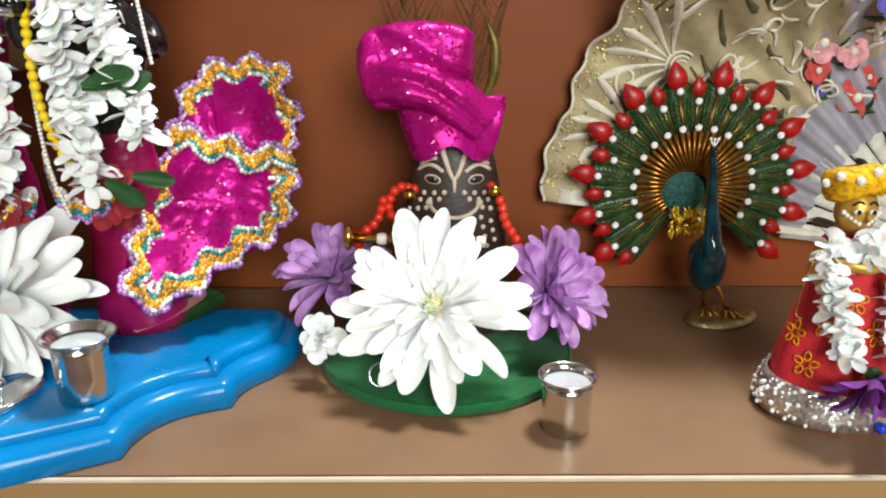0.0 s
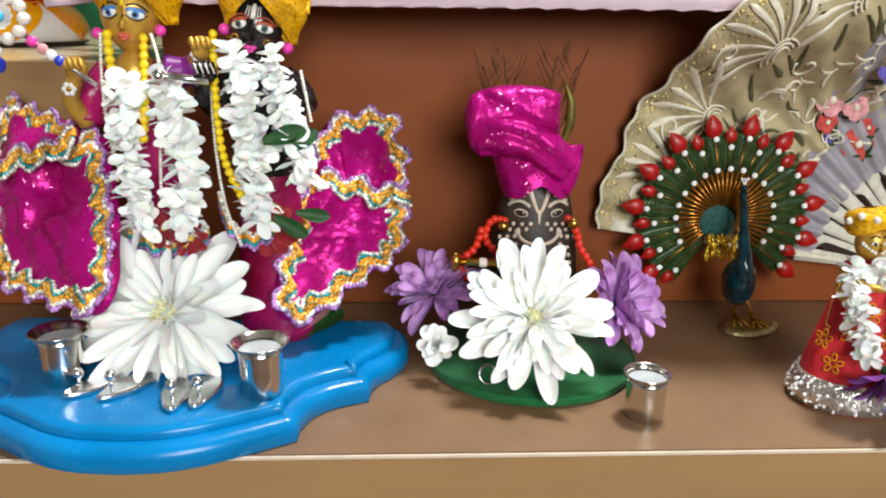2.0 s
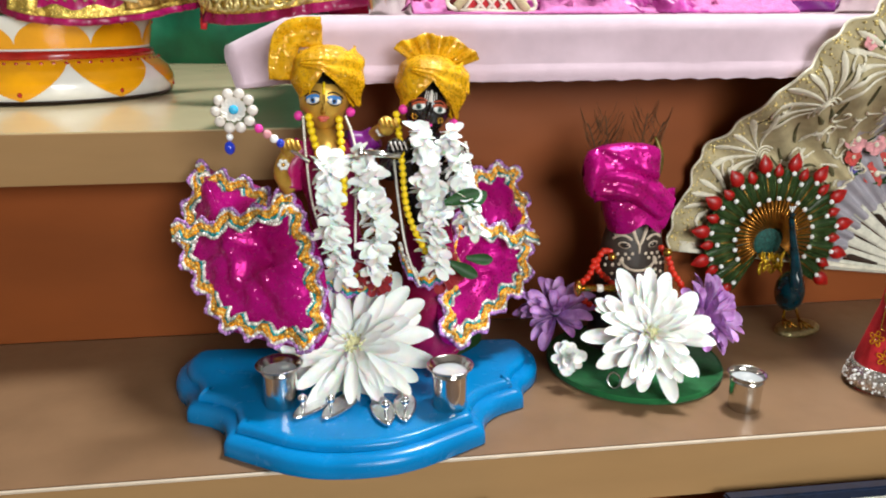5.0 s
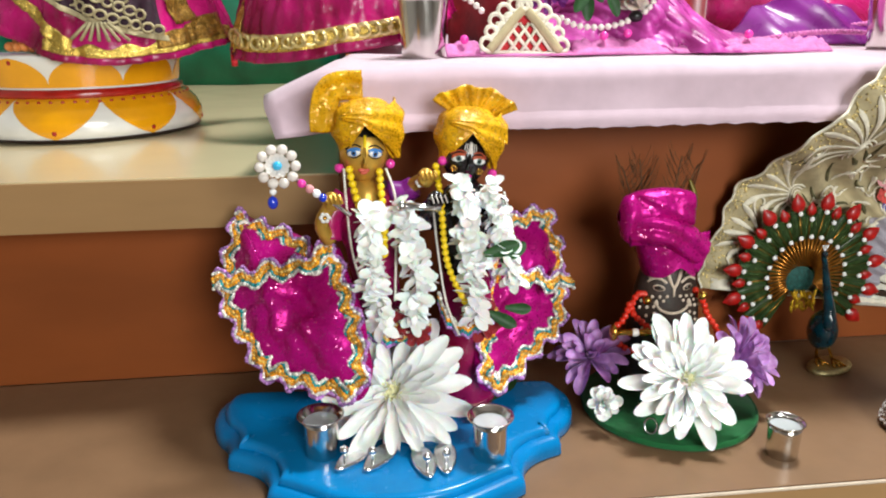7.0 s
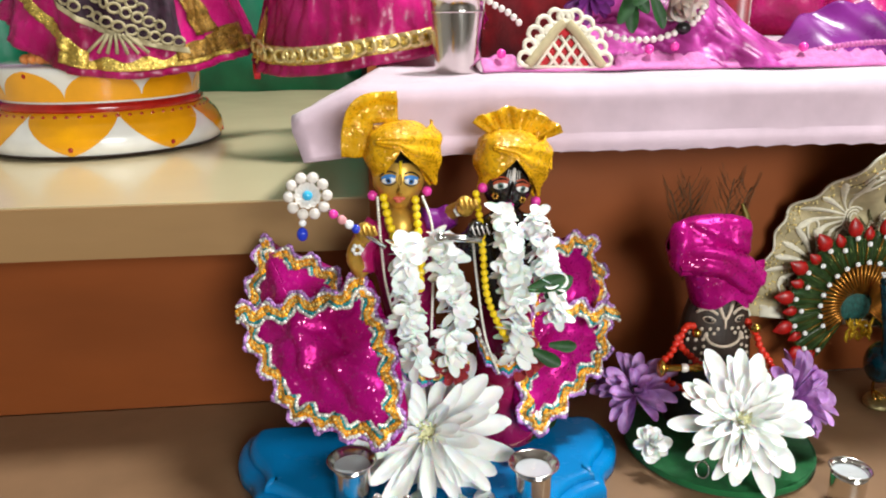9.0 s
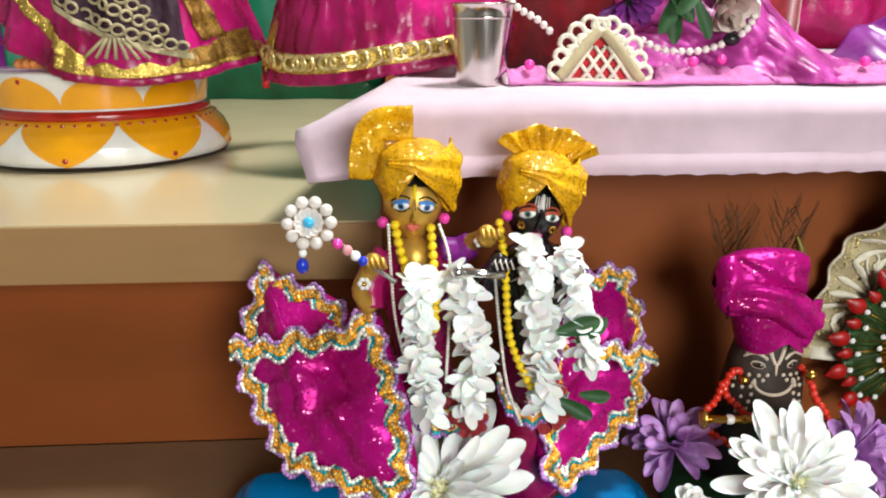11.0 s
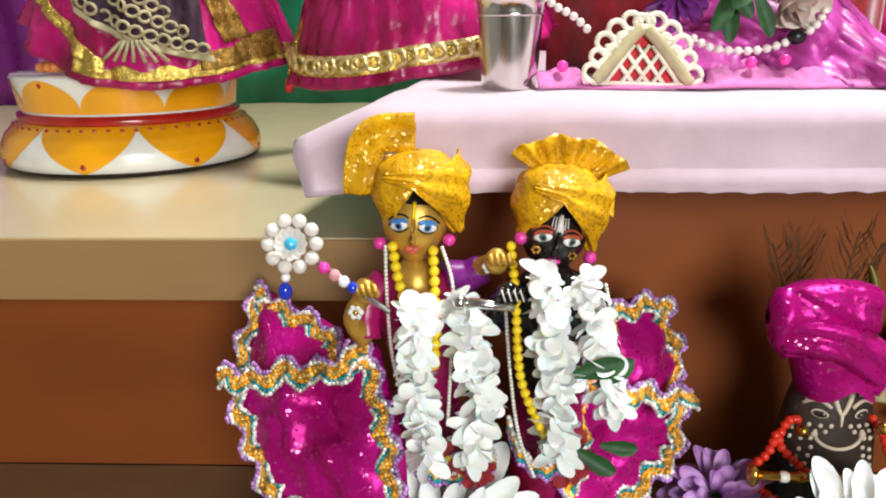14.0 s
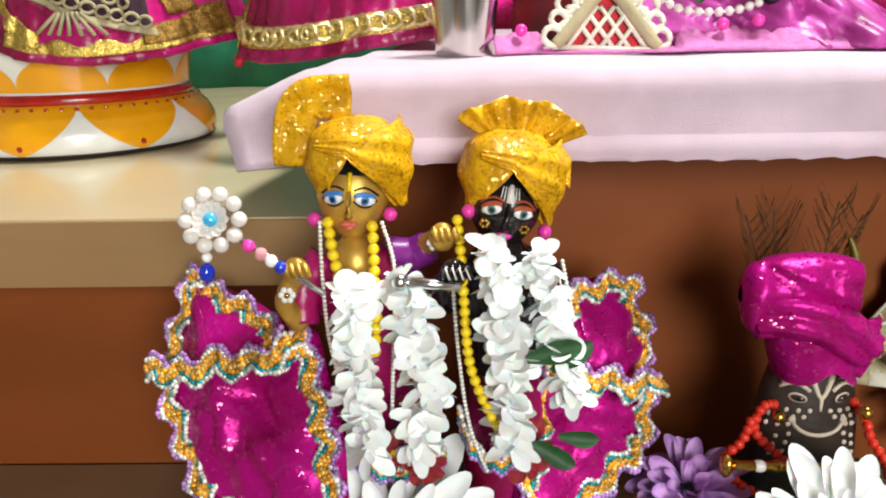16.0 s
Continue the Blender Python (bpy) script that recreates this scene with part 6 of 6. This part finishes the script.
Acc().add(slab(veil_fn, 140, 60, -0.0014)).ob("satin", PINK_SATIN, veil)
Acc().add(slab(lambda u, v: (-0.178 + 0.372 * u, 0.538 + 0.008 * noise.noise(Vector((u * 9, 0, 0))) + 0.020 * v, 0.0012 + (0.012 + 0.007 * noise.noise(Vector((u * 27, v * 2, 4))) + 0.004 * noise.noise(Vector((u * 70, v * 9, 2)))) * v * (0.15 if 0.085 < u < 0.33 else 1.0)), 220, 6, -0.0014)).ob("lace_edge", PINK_TULLE, veil, "pale ruffled lace edge")
for x, z in ((-0.028, 0.014), (-0.005, 0.016), (0.115, 0.014), (-0.16, 0.012)):
    Acc().add(ball(0.0042, 12), Matrix.Translation((x, 0.552, z + 0.004))).ob("bead", PINK_BEAD, veil)
back = empty("draped_gown", pose(0.01, 0.72, 0.296), "deep red velvet gown standing behind the flowers", "gown", "draped gowns")
Acc().add(slab(lambda u, v: (-0.16 + 0.32 * u, -0.10 * math.sin(u * math.pi) + 0.04 + 0.008 * math.sin(u * 34), 0.22 * v), 80, 8, 0.0015)).ob("cloth", RED_VELVET, back)
for k, (x0, x1, zz, m_) in enumerate(((0.17, 0.36, 0.055, PURPLE_SATIN), (0.24, 0.60, 0.11, MAGENTA_SATIN))):
    o = empty("satin_scarf", pose(0, 0, 0.296), "folded purple and crimson satin scarf lying on the cloth", "scarf", "satin scarves")
    Acc().add(slab(lambda u, v: (x0 + (x1 - x0) * u, 0.66 + 0.05 * k + 0.06 * v + 0.008 * math.sin(u * 15 + v * 4), 0.002 + zz * math.sin(u * math.pi) ** 0.7 * v + 0.003 * math.sin(u * 31 + 2 * v) * v), 50, 20, -0.0015)).ob("cloth", m_, o)
    string_beads([(x0 + (x1 - x0) * t, 0.648 + 0.05 * k, 0.005 + 0.6 * zz * math.sin(t * math.pi) ** 0.7 * 0.35) for t in [i / 40 for i in range(41)]], 0.0032, 0.005, 8).ob("edging", PINK_TULLE, o)

# lace ornament leaning on the gown
lo = empty("lace_ornament", pose(-0.1050, 0.546, 0.2965, -14, 2, 4), "ivory lattice and scroll ornament on red cloth", "ornament")
Acc().add(prism([(0.028 * math.cos(t) * (1.0 if math.sin(t) < 0 else 1.0), 0.012 + (0.026 if math.sin(t) > 0 else 0.012) * math.sin(t)) for t in [2 * math.pi * i / 40 for i in range(40)]], [(0, 0), (0, 0.002)]), pose(0, 0.003, 0.001, 90, 0, 0)).ob("backing", RED_CLOTH, lo)
for s in (-1, 1):
    for k in range(4):
        x = -0.0165 + 0.011 * k
        Acc().add(tube([(x - s * 0.010, -0.002, 0.003), (x + s * 0.010, -0.002, 0.030)], 0.0017, 6)).ob("lattice_bar", LACE_RAISED, lo)
for s in (-1, 1):
    Acc().add(tube(smooth_path([(s * 0.034, -0.0026, 0.004), (s * 0.022, -0.003, 0.018), (s * 0.010, -0.003, 0.033), (s * 0.002, -0.003, 0.041)], 6), 0.0044, 8)).ob("scroll_band", LACE, lo)
    for x, z, r in ((0.036, 0.010, 0.0058), (0.032, 0.021, 0.005), (0.027, 0.031, 0.0062), (0.019, 0.040, 0.0062), (0.009, 0.046, 0.006), (0.027, 0.015, 0.004), (0.022, 0.025, 0.004), (0.015, 0.034, 0.0036), (0.002, 0.046, 0.0045)):
        Acc().add(tube([(s * x + r * math.cos(t), -0.003, z + r * math.sin(t)) for t in [2 * math.pi * i / 14 for i in range(14)]], 0.0021, 7, True)).ob("scroll_ring", LACE_RAISED, lo)
Acc().add(tube([(-0.036, -0.002, 0.003), (0.036, -0.002, 0.003)], 0.0018, 6)).ob("base_bar", LACE_RAISED, lo)

# pearl necklace and fresh flowers
nk = empty("pearl_necklace", pose(0, 0, 0), "string of cream pearls with a black bead draped over gowns", "necklace", "bead strings")
bead_parts(smooth_path([(-0.18, 0.60, 0.372), (-0.165, 0.585, 0.355), (-0.15, 0.578, 0.346), (-0.138, 0.575, 0.335)], 8), 0.0032, 0.0066, PEARL, nk)
bead_parts(smooth_path([(-0.064, 0.572, 0.330), (-0.05, 0.566, 0.323), (-0.024, 0.562, 0.3215), (-0.002, 0.562, 0.327), (0.018, 0.566, 0.337), (0.030, 0.575, 0.352), (0.036, 0.59, 0.37)], 8), 0.0032, 0.0066, PEARL, nk)
Acc().add(ball(0.0055, 12, 1.3, 1, 1), Matrix.Translation((0.005, 0.5605, 0.331))).ob("black_bead", INK, nk)
big_flower((0.004, 0.588, 0.362), (0.1, -0.8, -0.3), 0.032, "cream white rose hanging among leaves above the veil", layers=((7, 1, 50, 0.3), (6, 0.95, 64, 0.3), (6, 0.8, 76, 0.3)), W=0.8, seed=51, name="white_rose", m=mat("blush_petal", (0.72, 0.60, 0.54), 0.55, sss=0.2, hue=0.08))
big_flower((-0.072, 0.592, 0.362), (-0.1, -0.8, -0.4), 0.028, "dark purple flower hanging among leaves above the veil", m=mat("dark_violet_petal", (0.20, 0.03, 0.24), 0.45, vary=0.4, hue=0.3), core=LEAF, layers=((10, 1, 14, 0.1), (9, 0.9, 34, 0.1), (7, 0.7, 54, 0.1)), W=0.34, seed=52, name="purple_flower")
o = empty("leaf_spray", pose(-0.03, 0.59, 0.36), "spray of dark green leaves between the flowers", "leaves")
for k, (x, z, nx, sp, s) in enumerate(((-0.004, 0.012, 0.2, 150, 1.2), (-0.012, 0.006, -0.2, 185, 1.1), (0.006, 0.004, 0.1, 200, 1.0), (-0.02, 0.016, 0, 215, 1.1), (0.012, 0.016, 0.3, 130, 1.1), (0.0, 0.022, 0, 40, 1.0))):
    Acc().add(petal(0.036 * s, 0.013 * s, 0.5, 0.1, 0.3, 4, 8), axis_pose((x, -0.016 - 0.002 * k, z), (nx, -1, 0.1), sp)).ob("leaf", LEAF, o)

# ---- framed lattice panels on the lower step ----


def lattice_panel(x0, x1, top, label):
    h = top + 0.2595
    o = empty("lattice_panel", pose((x0 + x1) / 2, 0.262 - 0.17 * h, -0.2597, -10, 0, 0), label, "framed panel", "framed panels")
    w = (x1 - x0) / 2
    hh = h / math.cos(radians(10))
    for nm, b in (("top_rail", box(-w, w, 0, 0.012, hh - 0.008, hh, 0.0015)), ("bottom_rail", box(-w, w, 0, 0.012, 0.0006, 0.008, 0.0015)), ("side_rail", box(-w, -w + 0.008, 0, 0.012, 0.008, hh - 0.008, 0.001)), ("side_rail", box(w - 0.008, w, 0, 0.012, 0.008, hh - 0.008, 0.001))):
        Acc().add(b).ob(nm, FRAME_BLUE, o, smooth=False)
    Acc().add(box(-w + 0.007, w - 0.007, 0.006, 0.011, 0.007, hh - 0.007, 0)).ob("panel", FRAME_MAT, o, smooth=False)
    Acc().add(box(-w + 0.0085, w - 0.0085, 0.0015, 0.006, hh - 0.0135, hh - 0.0085, 0.0008)).ob("top_border", CREAM_PAINT, o, smooth=False)
    Acc().add(box(-w + 0.0085, -w + 0.0125, 0.0015, 0.006, 0.009, hh - 0.014, 0.0008)).ob("side_border", CREAM_PAINT, o, smooth=False)
    Acc().add(box(-w + 0.018, -w + 0.046, 0.002, 0.006, hh - 0.05, hh - 0.018, 0.001)).ob("yellow_plate", mat("yellow_ochre_plate", (0.45, 0.30, 0.03), 0.4), o, smooth=False)
    n = int((2 * w - 0.06) / 0.017)
    for i in range(n + 4):
        x = -w + 0.05 + 0.017 * i
        for s in (-1, 1):
            xa, xb = x, x + s * 0.085
            t0, t1 = 0.0, 1.0
            lo_, hi_ = -w + 0.05, w - 0.012
            d = xb - xa
            t0 = max(0.0, min((lo_ - xa) / d, (hi_ - xa) / d))
            t1 = min(1.0, max((lo_ - xa) / d, (hi_ - xa) / d))
            if t1 - t0 > 0.05:
                zt = hh - 0.014
                Acc().add(tube([(xa + d * t0, 0.004 + 0.0008 * s, zt - 0.11 * t0), (xa + d * t1, 0.004 + 0.0008 * s, zt - 0.11 * t1)], 0.0013, 5)).ob("lattice_strip", CREAM_PAINT, o)
    return o


lattice_panel(0.022, 0.40, -0.0345, "navy framed panel with cream lattice leaning below the step")
lattice_panel(-0.53, -0.146, -0.027, "navy framed panel with cream lattice leaning below the step")
